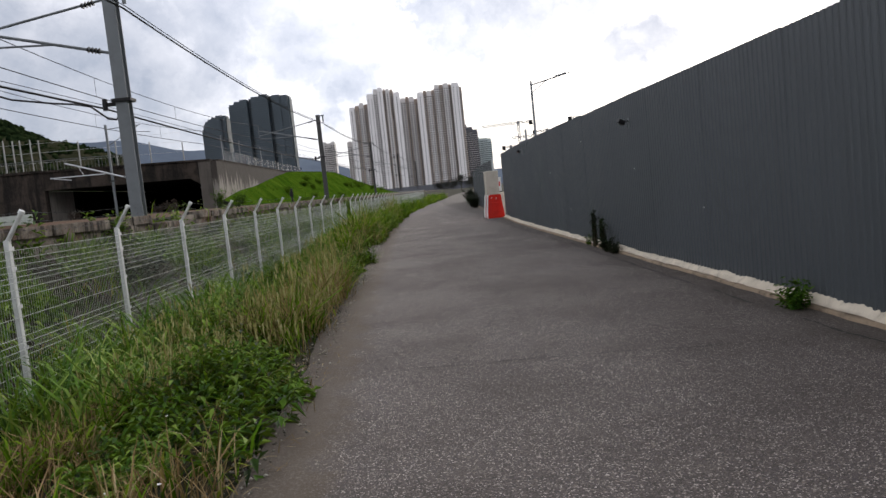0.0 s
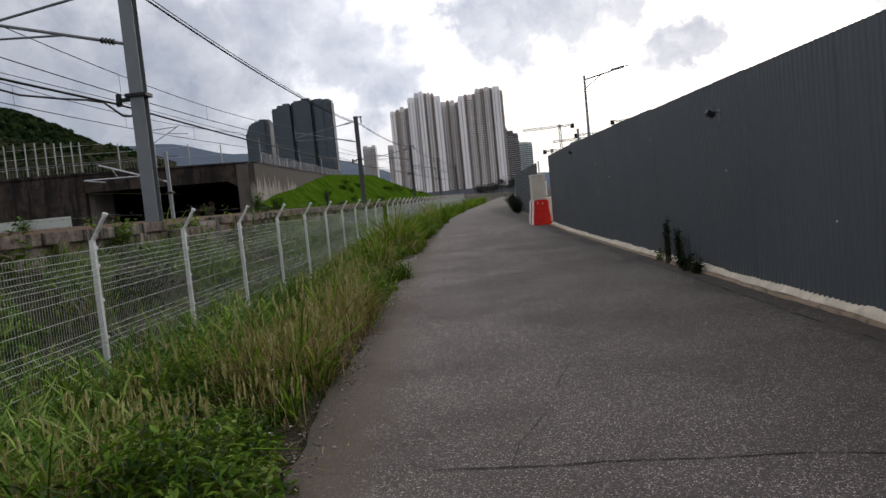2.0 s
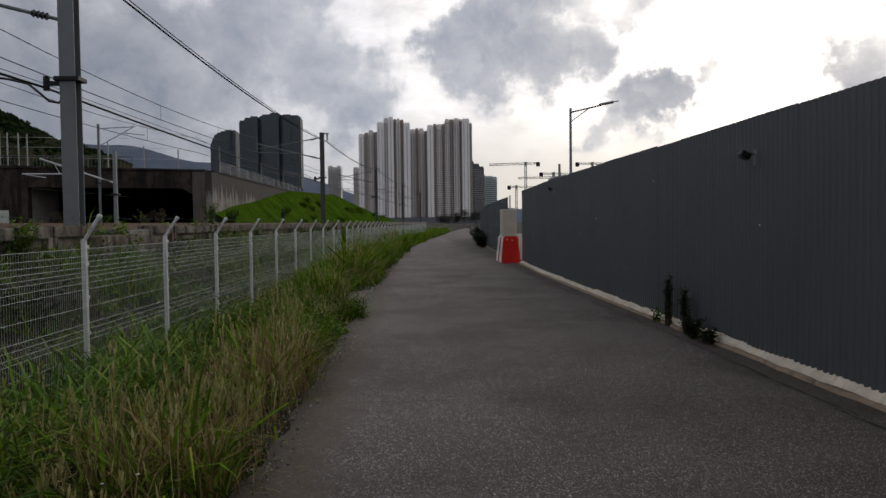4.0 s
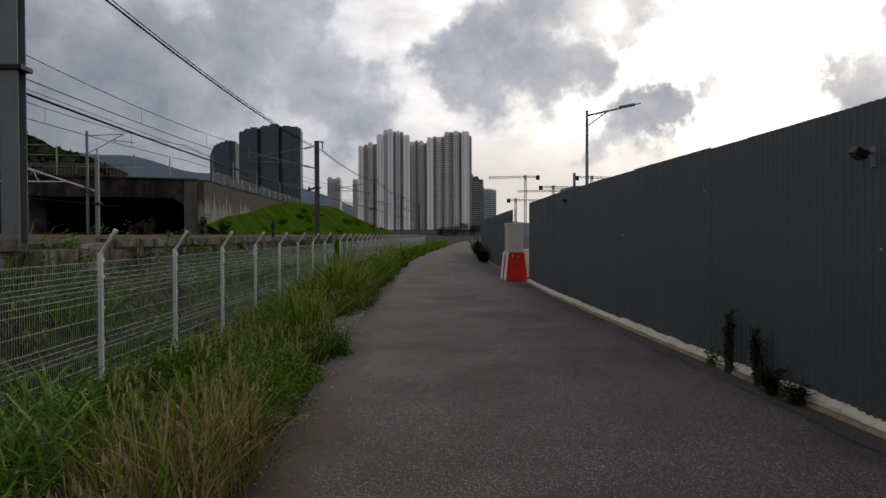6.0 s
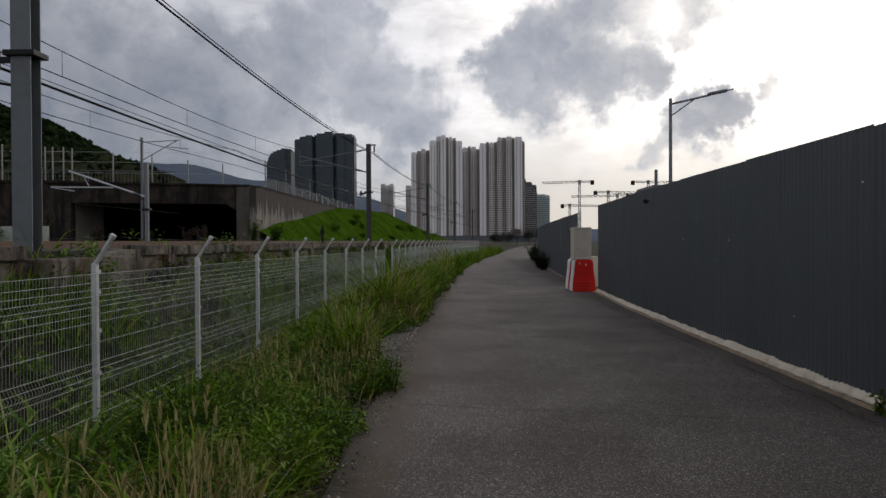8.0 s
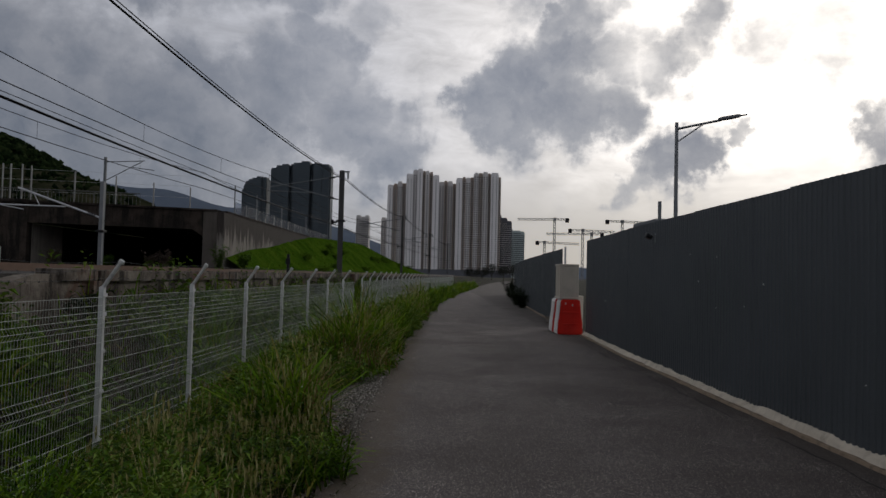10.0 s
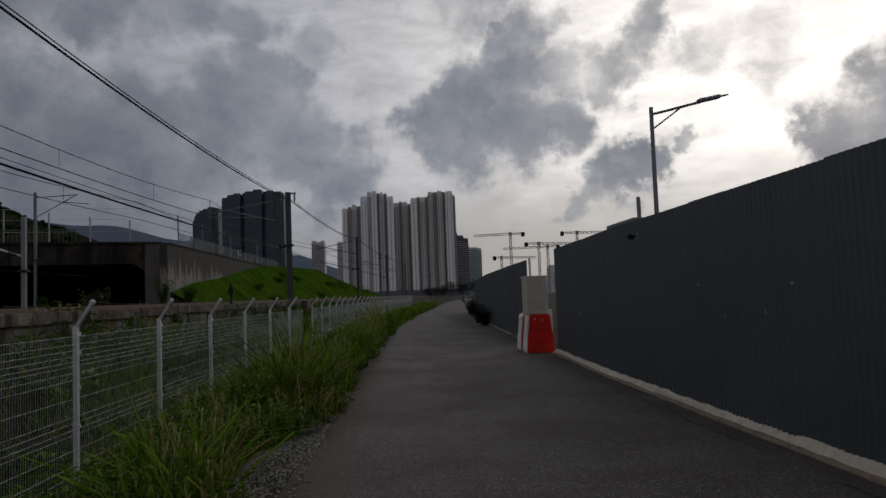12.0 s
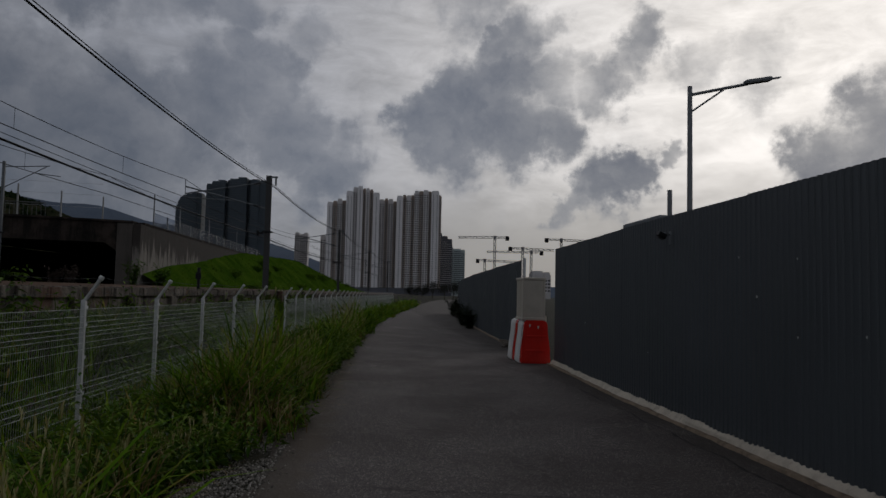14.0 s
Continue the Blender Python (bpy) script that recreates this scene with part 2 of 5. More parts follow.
def rusty(n, pos):
    """Old concrete with rust bleeding, black runs and paler worn patches."""
    p = world_pos(n)
    patch = n.noise(p, 1.3, 8.0, 0.7)
    rust = n.noise(n.vec("ADD", p, (7.0, 3.0, 0.0)), 0.9, 8.0, 0.72)
    run = n.noise(n.vec("MULTIPLY", p, (1.0, 1.0, 0.16)), 2.4, 7.0, 0.72)
    fine = n.noise(p, 22.0, 4.0, 0.6)
    col = n.mix(n.mapr(patch, 0.38, 0.64, 0.0, 1.0, True), (0.07, 0.058, 0.048), (0.2, 0.175, 0.145))
    col = n.mix(n.mapr(rust, 0.5, 0.64, 0.0, 0.8, True), col, (0.085, 0.038, 0.022))
    col = n.mix(n.mapr(run, 0.48, 0.6, 0.0, 0.9, True), col, (0.012, 0.01, 0.008))
    return n.mix(n.mapr(fine, 0.45, 0.8, 0.0, 0.3), col, (0.16, 0.14, 0.115)), fine, 0.02


RUST_WALL = material("rusty_concrete", rusty, 0.93, spec=0.2)
HOARD = material("grey_sheet", sheet_metal((0.049, 0.057, 0.063)), 0.5)
GALV = material("galvanised_steel", paint((0.5, 0.51, 0.52), 0.35, 5.0), 0.5, 0.3)
POST_W = material("white_post_paint", paint((0.52, 0.53, 0.52), 0.5, 6.0), 0.5)
OLD_ARM = material("grimy_arm_paint", paint((0.46, 0.46, 0.44), 0.85, 16.0), 0.6)
WIRE_W = material("coated_wire", paint((0.36, 0.385, 0.34), 0.45, 5.0), 0.5)
POLE_G = material("mast_paint", paint((0.12, 0.132, 0.138), 0.4, 2.0), 0.55, 0.2)
# near-black copy of the mast grey paints the far masts' backlit side
BACKLIT_POLE = material("backlit_mast_paint", paint((0.035, 0.034, 0.033), 0.4, 2.0), 0.6, 0.1)
CABLE = material("cable", paint((0.045, 0.048, 0.052), 0.3, 2.0), 0.6, spec=0.25)
BLACK = material("black_insulator", paint((0.009, 0.009, 0.01), 0.3, 8.0), 0.5, spec=0.2)
RED = material("red_plastic", paint((0.58, 0.018, 0.01), 0.3, 3.0), 0.26)
WHITE = material("white_plastic", paint((0.72, 0.71, 0.68), 0.35, 3.0), 0.42)
BEIGE = material("beige_plastic", paint((0.46, 0.42, 0.35), 0.3, 2.5), 0.55)
LAMP_G = material("lamp_steel", paint((0.16, 0.17, 0.18), 0.3, 3.0), 0.5, 0.4)
GRASS = material("grass_blade", leaves([(0.12, (0.004, 0.016, 0.001)), (0.34, (0.03, 0.082, 0.004)), (0.55, (0.095, 0.2, 0.009)), (0.78, (0.18, 0.26, 0.02)), (0.9, (0.25, 0.2, 0.05)), (0.99, (0.32, 0.22, 0.08))]), 0.75, spec=0.02, thin=0.22)
# grass green darkened as painted shade between the tall blades
SHADED_TURF = material("shaded_turf", leaves([(0.1, (0.003, 0.012, 0.001)), (0.5, (0.014, 0.04, 0.003)), (0.9, (0.04, 0.085, 0.008)), (1.0, (0.09, 0.1, 0.02))]), 0.8, spec=0.02, thin=0.15)
WEED = material("weed_leaf", leaves([(0.15, (0.003, 0.016, 0.001)), (0.38, (0.034, 0.092, 0.004)), (0.6, (0.082, 0.17, 0.01)), (0.85, (0.2, 0.29, 0.045))]), 0.5, spec=0.14, thin=0.2)
REED = material("reed_blade", leaves([(0.15, (0.008, 0.034, 0.003)), (0.45, (0.05, 0.125, 0.01)), (0.8, (0.16, 0.25, 0.035)), (1.0, (0.32, 0.36, 0.11))]), 0.55, spec=0.1, thin=0.2)
SEED = material("dry_seed_head", leaves([(0.2, (0.17, 0.145, 0.05)), (0.6, (0.32, 0.28, 0.12)), (1.0, (0.5, 0.46, 0.26))]), 0.8, spec=0.2, thin=0.2)
DRY = material("dry_brown_grass", leaves([(0.15, (0.07, 0.04, 0.018)), (0.45, (0.17, 0.1, 0.045)), (0.7, (0.29, 0.2, 0.1)), (1.0, (0.46, 0.37, 0.22))]), 0.8, spec=0.15, thin=0.15)
TWIG = material("dead_twig", leaves([(0.15, (0.05, 0.036, 0.028)), (0.6, (0.13, 0.1, 0.085)), (1.0, (0.24, 0.19, 0.17))]), 0.85, spec=0.1)
SCRUB = material("scrub_leaf", leaves([(0.15, (0.02, 0.06, 0.004)), (0.6, (0.05, 0.12, 0.01)), (1.0, (0.1, 0.19, 0.02))]), 0.8, spec=0.05, thin=0.3)
CLUMP = material("clump_leaf", leaves([(0.15, (0.005, 0.018, 0.002)), (0.5, (0.022, 0.07, 0.005)), (0.8, (0.06, 0.14, 0.014)), (1.0, (0.12, 0.21, 0.03))]), 0.65, spec=0.08, thin=0.2)
STEM = material("woody_stem", leaves([(0.2, (0.03, 0.026, 0.015)), (1.0, (0.07, 0.06, 0.035))]), 0.85, spec=0.2)
DARKLEAF = material("shrub_leaf", leaves([(0.2, (0.006, 0.014, 0.004)), (0.7, (0.016, 0.034, 0.008)), (1.0, (0.035, 0.06, 0.016))]), 0.6, spec=0.25)
SLOPE = material("slope_turf", lambda n, pos: (n.ramp(n.noise(world_pos(n), 0.35, 8.0, 0.7), [(0.3, (0.014, 0.038, 0.003)), (0.5, (0.038, 0.08, 0.006)), (0.7, (0.075, 0.12, 0.012))]), n.noise(world_pos(n), 2.5, 8.0, 0.7), 0.12), 0.95, spec=0.0)
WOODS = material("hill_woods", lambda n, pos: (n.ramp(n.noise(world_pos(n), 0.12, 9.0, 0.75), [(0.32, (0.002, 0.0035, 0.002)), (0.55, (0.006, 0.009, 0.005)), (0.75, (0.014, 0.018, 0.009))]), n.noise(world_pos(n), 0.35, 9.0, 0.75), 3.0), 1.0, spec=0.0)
# aerial haze is mixed into this blue-grey colour
MOUNT = material("hazy_mountain", lambda n, pos: n.ramp(n.noise(world_pos(n), 0.004, 8.0, 0.65), [(0.3, (0.085, 0.105, 0.14)), (0.7, (0.125, 0.152, 0.19))]), 1.0, spec=0.0)
TOW_W = material("tower_white", facade((0.72, 0.7, 0.695), 0.1), 0.8)
TOW_B = material("tower_brown", facade((0.34, 0.275, 0.23)), 0.8)
TOW_G = material("tower_grey", facade((0.6, 0.575, 0.56)), 0.8)
TOW_D = material("tower_slate", facade((0.032, 0.049, 0.064)), 0.5)
# darker slate copy paints shade into the narrow set-back bays
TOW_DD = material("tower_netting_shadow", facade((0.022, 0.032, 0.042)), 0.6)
TOW_K = material("tower_charcoal", facade((0.09, 0.095, 0.11)), 0.6)
WIN = material("window_glass_dark", facade((0.05, 0.047, 0.047)), 0.4)
BAND = material("slate_band", facade((0.046, 0.066, 0.08)), 0.6)
GLASSY = material("blue_glass", facade((0.4, 0.46, 0.45)), 0.3)
# near-black colour carries the shade inside the tunnel
VOID = material("unlit_tunnel_lining", concrete((0.006, 0.0055, 0.005), (0.003, 0.003, 0.003), 0.4), 1.0, spec=0.0)
RAIL = material("rail_steel", paint((0.11, 0.066, 0.045), 0.4, 4.0), 0.6, 0.5)
BALLAST = material("ballast", lambda n, pos: (n.ramp(n.add("ShaderNodeTexVoronoi", None, Vector=world_pos(n), Scale=14.0).outputs["Distance"], [(0.0, (0.06, 0.053, 0.046)), (0.7, (0.02, 0.018, 0.015))]), n.noise(world_pos(n), 20.0), 0.03), 0.95)
GRAVEL = material("gravel", lambda n, pos: n.ramp(n.add("ShaderNodeNewGeometry").outputs["Random Per Island"], [(0.0, (0.07, 0.062, 0.05)), (0.6, (0.18, 0.165, 0.14)), (1.0, (0.42, 0.39, 0.34))]), 0.9)
CRANE_Y = material("crane_paint", paint((0.2, 0.2, 0.2), 0.3, 0.5), 0.6)
DARKWOOD = material("dark_foliage_mass", leaves([(0.2, (0.015, 0.02, 0.012)), (1.0, (0.05, 0.045, 0.03))]), 0.9)


# ---- mesh helpers ----
def mesh_ob(name, verts, faces, mat, parent=None, smooth=False):
    me = bpy.data.meshes.new(name)
    me.from_pydata(verts, [], faces)
    me.materials.append(mat)
    if smooth:
        me.polygons.foreach_set("use_smooth", [True] * len(me.polygons))
    ob = new(name, me)
    if parent is not None:
        ob.parent = parent
    return ob


def part(name, bm, mat, parent=None, label="", smooth=False):
    me = bpy.data.meshes.new(name)
    bm.to_mesh(me)
    bm.free()
    me.materials.append(mat)
    if smooth:
        me.polygons.foreach_set("use_smooth", [True] * len(me.polygons))
    ob = new(name, me)
    if parent is not None:
        ob.parent = parent
    if label:
        ob["label"] = label
    return ob


def box(bm, lo, hi, bevel=0.0, m=None):
    v = bmesh.ops.create_cube(bm, size=1.0)["verts"]
    size, mid = Vector(hi) - Vector(lo), (Vector(hi) + Vector(lo)) / 2
    for q in v:
        q.co = Vector((q.co.x * size.x, q.co.y * size.y, q.co.z * size.z)) + mid
    if bevel:
        es = list({e for q in v for e in q.link_edges})
        r = bmesh.ops.bevel(bm, geom=es, offset=bevel, segments=2, affect="EDGES", profile=0.6)
        v = list({q for f in r["faces"] for q in f.verts} | {q for q in v if q.is_valid})
    if m is not None:
        bmesh.ops.transform(bm, matrix=m, verts=v)
    return v


def tube(bm, a, b, r, r2=None, seg=8):
    a, b = Vector(a), Vector(b)
    r2 = r if r2 is None else r2
    m = Matrix.Translation((a + b) / 2) @ (b - a).to_track_quat("Z", "Y").to_matrix().to_4x4()
    return bmesh.ops.create_cone(bm, cap_ends=True, segments=seg, radius1=r, radius2=r2, depth=(b - a).length, matrix=m)["verts"]


def wire_mesh(lines, r):
    """Thin three-sided rods along polylines, as one vertex and face list."""
    vs, fs = [], []
    for pts in lines:
        pts = [Vector(p) for p in pts]
        base = len(vs)
        for i, p in enumerate(pts):
            d = (pts[min(i + 1, len(pts) - 1)] - pts[max(i - 1, 0)]).normalized()
            s = d.cross(Vector((0, 0, 1)))
            s = s.normalized() if s.length > 1e-4 else Vector((1, 0, 0))
            u = s.cross(d)
            for k in range(3):
                a = k * 2.0944
                vs.append(tuple(p + (s * math.cos(a) + u * math.sin(a)) * r))
        for i in range(len(pts) - 1):
            for k in range(3):
                j = (k + 1) % 3
                fs.append((base + i * 3 + k, base + i * 3 + j, base + i * 3 + 3 + j, base + i * 3 + 3 + k))
    return vs, fs


def empty(name, loc=(0, 0, 0), **tags):
    ob = new(name)
    ob.location = loc
    return tagged(ob, **tags)


# ---- the ground plan ----
BEND = [(-60, 0.0), (20, 0.0), (26, 0.05), (31, 0.25), (40, 0.55), (52, 1.15), (65, 2.1), (82, 3.6), (110, 6.2), (150, 10.2), (190, 14.6), (260, 24.0), (5000, 24.0)]


def bend(y):
    """How far the path has swung to the right at y."""
    return float(np.interp(y, [p[0] for p in BEND], [p[1] for p in BEND]))


def ground_z(x, y):
    u = x - bend(y) * min(1.0, max(0.0, (x + 25) / 20))
    side = np.interp(u, [-60, -20, -7.3, -7.0, -6.9, -6.0, -4.9, -4.3, -3.5, -2.5, -1.7, -1.2, -0.8, 60], [1.45, 1.45, 1.4, 1.35, 1.0, 0.45, -0.2, -0.42, -0.4, -0.2, -0.07, -0.04, -0.05, -0.05])
    return float(side)


xs = np.concatenate([np.linspace(-2500, -70, 8), np.arange(-60, -12, 4.0), np.arange(-12, 6.01, 0.3), np.arange(8, 60, 6.0), np.linspace(70, 2500, 8)])
ys = np.concatenate([np.linspace(-200, -20, 5), np.arange(-12, 45, 0.75), np.arange(46, 130, 3.0), np.arange(135, 400, 20.0), np.linspace(450, 4500, 12)])
verts = [(x, y, ground_z(x, y) + (0.05 * (noise.noise(Vector((x * 0.8, y * 0.8, 0)))) if -6.7 < x - bend(y) < -1.2 else 0.0)) for y in ys for x in xs]
nx = len(xs)
faces = [(j * nx + i, j * nx + i + 1, (j + 1) * nx + i + 1, (j + 1) * nx + i) for j in range(len(ys) - 1) for i in range(nx - 1)]
ground = tagged(mesh_ob("ground", verts, faces, SOIL, smooth=True), "brown earth and turf running out to the horizon", "ground", kind="structure")

# the path: a slab with ragged edges
LEFT, RIGHT = -1.12, 3.78
ry = np.concatenate([np.arange(-12, 60, 0.2), np.arange(60, 262, 2.0)])
verts, faces = [], []
ACROSS = 15
for y in ry:
    o = bend(y)
    l = LEFT + o + 0.10 * noise.noise(Vector((3.1, y * 0.55, 0))) + 0.06 * noise.noise(Vector((9.1, y * 2.3, 0)))
    r = RIGHT + o
    for k in range(ACROSS):
        f = k / (ACROSS - 1)
        x = l + (r - l) * f
        z = 0.004 * noise.noise(Vector((x * 0.5, y * 0.35, 4))) * (1 - abs(2 * f - 1))
        verts.append((x, y, z if 0 < k < ACROSS - 1 else -0.004))
    verts.append((l - 0.02, y, -0.07))
W = ACROSS + 1
for j in range(len(ry) - 1):
    for k in range(ACROSS - 1):
        faces.append((j * W + k, j * W + k + 1, (j + 1) * W + k + 1, (j + 1) * W + k))
    faces.append((j * W + ACROSS, j * W, (j + 1) * W, (j + 1) * W + ACROSS))
road = tagged(mesh_ob("road", verts, faces, ASPHALT, smooth=True), "worn grey asphalt footpath with speckled stone", "path", kind="structure")


# ---- the corrugated hoarding ----
def panel_mesh(width, height, pitch=0.105, depth=0.013):
    """A ribbed sheet standing in the yz plane, its face towards -x, with its thickness."""
    prof, y = [], 0.0
    while y < width - 1e-6:
        for dy, dx in ((0.0, 0.0), (0.042, 0.0), (0.055, depth), (0.092, depth)):
            if y + dy <= width:
                prof.append((y + dy, dx))
        y += pitch
    prof.append((width, 0.0))
    vs, fs = [], []
    for t in (0.0, 0.004):
        for z in (0.0, height):
            vs += [(dx + t, y, z) for y, dx in prof]
    n = len(prof)
    for i in range(n - 1):
        fs += [(i, i + 1, n + i + 1, n + i), (2 * n + i + 1, 2 * n + i, 3 * n + i, 3 * n + i + 1),
               (n + i, n + i + 1, 3 * n + i + 1, 3 * n + i), (i + 1, i, 2 * n + i, 2 * n + i + 1)]
    fs += [(0, n, 3 * n, 2 * n), (n - 1, 3 * n - 1, 4 * n - 1, 2 * n - 1)]
    me = bpy.data.meshes.new("panel")
    me.from_pydata(vs, [], fs)
    me.materials.append(HOARD)
    return me


def hoarding(y0, y1, off, label, top=2.68):
    thing = empty("hoarding", (bend(y0) + off, y0, 0), label=label, category="hoarding", group="site hoardings")
    wide = 1.05
    me = panel_mesh(wide + 0.045, top - 0.06)
    y = y0
    rnd = random.Random(int(y0))
    k = 0
    while y + wide <= y1 + 0.01:
        k += 1
        a, b = bend(y), bend(y + wide)
        p = new("panel", me)
        p.parent = thing
        p.location = (a - bend(y0) + (0.0025 if k % 2 else 0.0) + rnd.uniform(-0.0005, 0.0005), y - y0, (0.055 if y < 14.8 else 0.065 if y < 21.6 else 0.05) + rnd.uniform(-0.008, 0.008))
        p.rotation_euler = (0, rnd.uniform(-0.0012, 0.0012), -math.atan2(b - a, wide))
        y += wide
    return thing


hoarding(-4.35, 31.5, 3.82, "tall dark grey corrugated metal hoarding along the path", 2.74)
hoarding(35.7, 76.0, 3.72, "further dark grey corrugated hoarding curving along the path", 2.66)


def kerb_strip(y0, y1):
    sec = [(-0.18, -0.06), (-0.175, 0.026), (-0.125, 0.032), (-0.114, 0.022), (-0.1, 0.06), (-0.045, 0.108), (0.02, 0.122), (0.16, 0.12), (0.2, -0.05)]
    vs, fs = [], []
    yy = np.arange(y0, y1 + 0.01, 0.12)
    for y in yy:
        for k, (dx, z) in enumerate(sec):
            q = Vector((k * 3.7, y * 1.7, 0))
            vs.append((3.87 + bend(y) + dx + 0.034 * noise.noise(q * 1.6) + 0.035 * noise.noise(q * 0.35), y, z + (0.024 * noise.noise(q * 2.3) if z > 0.04 else 0.01 * noise.noise(q * 2.3) if z > 0 else 0)))
    n = len(sec)
    for j in range(len(yy) - 1):
        for k in range(n - 1):
            fs.append((j * n + k, j * n + k + 1, (j + 1) * n + k + 1, (j + 1) * n + k))
    fs += [tuple(range(n - 1, -1, -1)), tuple((len(yy) - 1) * n + k for k in range(n))]
    ob = mesh_ob("kerb", vs, fs, KERB, smooth=True)
    ob.data.materials.append(LIP)
    for p in ob.data.polygons[:-2]:
        p.material_index = 1 if p.index % (n - 1) < 3 else 0
    return tagged(ob, "rough pale concrete footing under the hoarding", "kerb", kind="structure")


kerb_strip(-6, 31.6)
kerb_strip(35.9, 76)


# ---- the mesh fence ----
STEP, FY = 2.675, 10.452


def fence_x(i):
    if i <= 9:
        return -4.13 + 0.076 * i + 0.002 * i * i
    return -3.28 + bend(FY + STEP * i) - bend(FY + STEP * 9) - 0.05 * (i - 9)


def fence_post(parent, loc, turn, tall=1.42):
    bm = bmesh.new()
    box(bm, (-0.028, -0.028, -0.75), (0.028, 0.028, tall), 0.006)
    p = part("post", bm, POST_W, parent)
    p.location, p.rotation_euler = loc, (0, 0, turn)
    bm = bmesh.new()
    tube(bm, (0, 0, tall - 0.02), (0.2, -0.02, tall + 0.27), 0.024, seg=8)
    part("arm", bm, OLD_ARM, p, "grimy white arm with peeling paint")
    bm = bmesh.new()
    tube(bm, (0.195, -0.02, tall + 0.262), (0.215, -0.02, tall + 0.292), 0.034, 0.03, seg=10)
    part("cap", bm, POST_W, p, "white plastic cap")
    for z in (-0.25, 0.28, 0.72, 1.12, 1.33):
        bm = bmesh.new()
        box(bm, (0.026, -0.05, z - 0.02), (0.036, 0.05, z + 0.02), 0.003)
        part("clip", bm, GALV, p)
    return p


def mesh_panel_data(width, height=1.75):
    """Welded wires with two folded stiffening bands."""
    folds = ((height - 0.28, 0.055, 0.03), (height - 1.0, 0.1, 0.05))

    def fold(z):
        for c, half, deep in folds:
            if abs(z - c) < half:
                return deep * (1 - abs(z - c) / half)
        return 0.0
    zs = sorted([0.0, height] + [c + d for c, half, deep in folds for d in (-half, 0.0, half)])
    lines = [[(fold(z), y, z) for z in zs] for y in np.arange(0.03, width - 0.02, 0.047)]
    va, fa = wire_mesh(lines, 0.0025)
    rows = [height - d for d in (0.0, 0.09, 0.16, 0.225, 0.28, 0.335, 0.41, 0.49, 0.7, 0.9, 0.96, 1.03, 1.1, 1.27, 1.44, 1.55, 1.7)]
    vb, fb = wire_mesh([[(fold(z) + 0.006, 0, z), (fold(z) + 0.006, width, z)] for z in rows], 0.0036)
    return va + vb, fa + [tuple(i + len(va) for i in f) for f in fb]


fence = empty("fence", (fence_x(-4), FY - 4 * STEP, 0), label="white welded mesh fence with angled post tops beside the verge", category="fence")
first = None
panel_me = None
fo = Vector(fence.location)
for i in range(-4, 44):
    if i == 10:
        continue
    x, y = fence_x(i), FY + STEP * i
    x2, y2 = fence_x(i + 1), FY + STEP * (i + 1)
    z = 0.0
    turn = -math.atan2(x2 - x, y2 - y)
    if first is None:
        first = fence_post(fence, (0, 0, 0), 0)
        first.location, first.rotation_euler = Vector((x, y, z)) - fo, (0, 0, turn)
    else:
        c = copy_thing(first, Matrix.Translation(Vector((x, y, z)) - fo) @ Matrix.Rotation(turn + random.uniform(-0.05, 0.05), 4, "Z"))
        c.parent = fence
        if i == 9:
            c.scale = (1.1, 1.1, 1.0)
    if panel_me is None:
        v, f = mesh_panel_data(STEP)
        pn = mesh_ob("mesh_panel", v, f, WIRE_W, fence)
        panel_me = pn.data
    else:
        pn = new("mesh_panel", panel_me)
        pn.parent = fence
    pn.location, pn.rotation_euler = Vector((x + 0.035, y, -0.44)) - fo, (0, 0, turn)


# ---- railway: retaining wall, deck, rails, masts and wires ----
def rail_x(y):
    """The line of the masts."""
    return float(np.interp(y, [-20, 20.25, 54.1, 91, 126, 160, 220], [-8.6, -7.25, -5.9, -3.95, -1.2, 2.2, 9.0]))


def run_strip(name, sec, y0, y1, step, mat, off=0.0, wob=0.0):
    vs, fs = [], []
    yy = np.arange(y0, y1 + 0.01, step)
    for y in yy:
        for k, (dx, z) in enumerate(sec):
            vs.append((rail_x(y) + off + dx + wob * noise.noise(Vector((k, y * 0.7, 2))), y, z + wob * noise.noise(Vector((k + 7, y * 0.9, 5)))))
    n = len(sec)
    for j in range(len(yy) - 1):
        for k in range(n - 1):
            fs.append((j * n + k, j * n + k + 1, (j + 1) * n + k + 1, (j + 1) * n + k))
        fs.append((j * n + n - 1, j * n, (j + 1) * n, (j + 1) * n + n - 1))
    fs += [tuple(range(n - 1, -1, -1)), tuple((len(yy) - 1) * n + k for k in range(n))]
    return mesh_ob(name, vs, fs, mat)


tagged(run_strip("retaining_wall", [(0.0, 0.2), (0.0, 1.5), (0.3, 1.5), (0.3, 0.2)], -10, 200, 1.0, RUST_WALL, 0.35, 0.02), "low rust-stained concrete retaining wall below the railway", "wall", kind="structure")
tagged(run_strip("track_bed", [(-30.0, 1.3), (-30.0, 1.5), (0.0, 1.5), (0.0, 1.3)], -10, 200, 2.0, BALLAST, 0.3), "brown stone ballast bed of the railway", "track bed", kind="structure")
for off in (-2.2, -3.64, -6.2, -7.64):
    tagged(run_strip("rail", [(-0.035, 1.5), (-0.035, 1.68), (0.035, 1.68), (0.035, 1.5)], -10, 200, 2.0, RAIL, off), "rusty steel running rail on the ballast", "rail", group="rails")


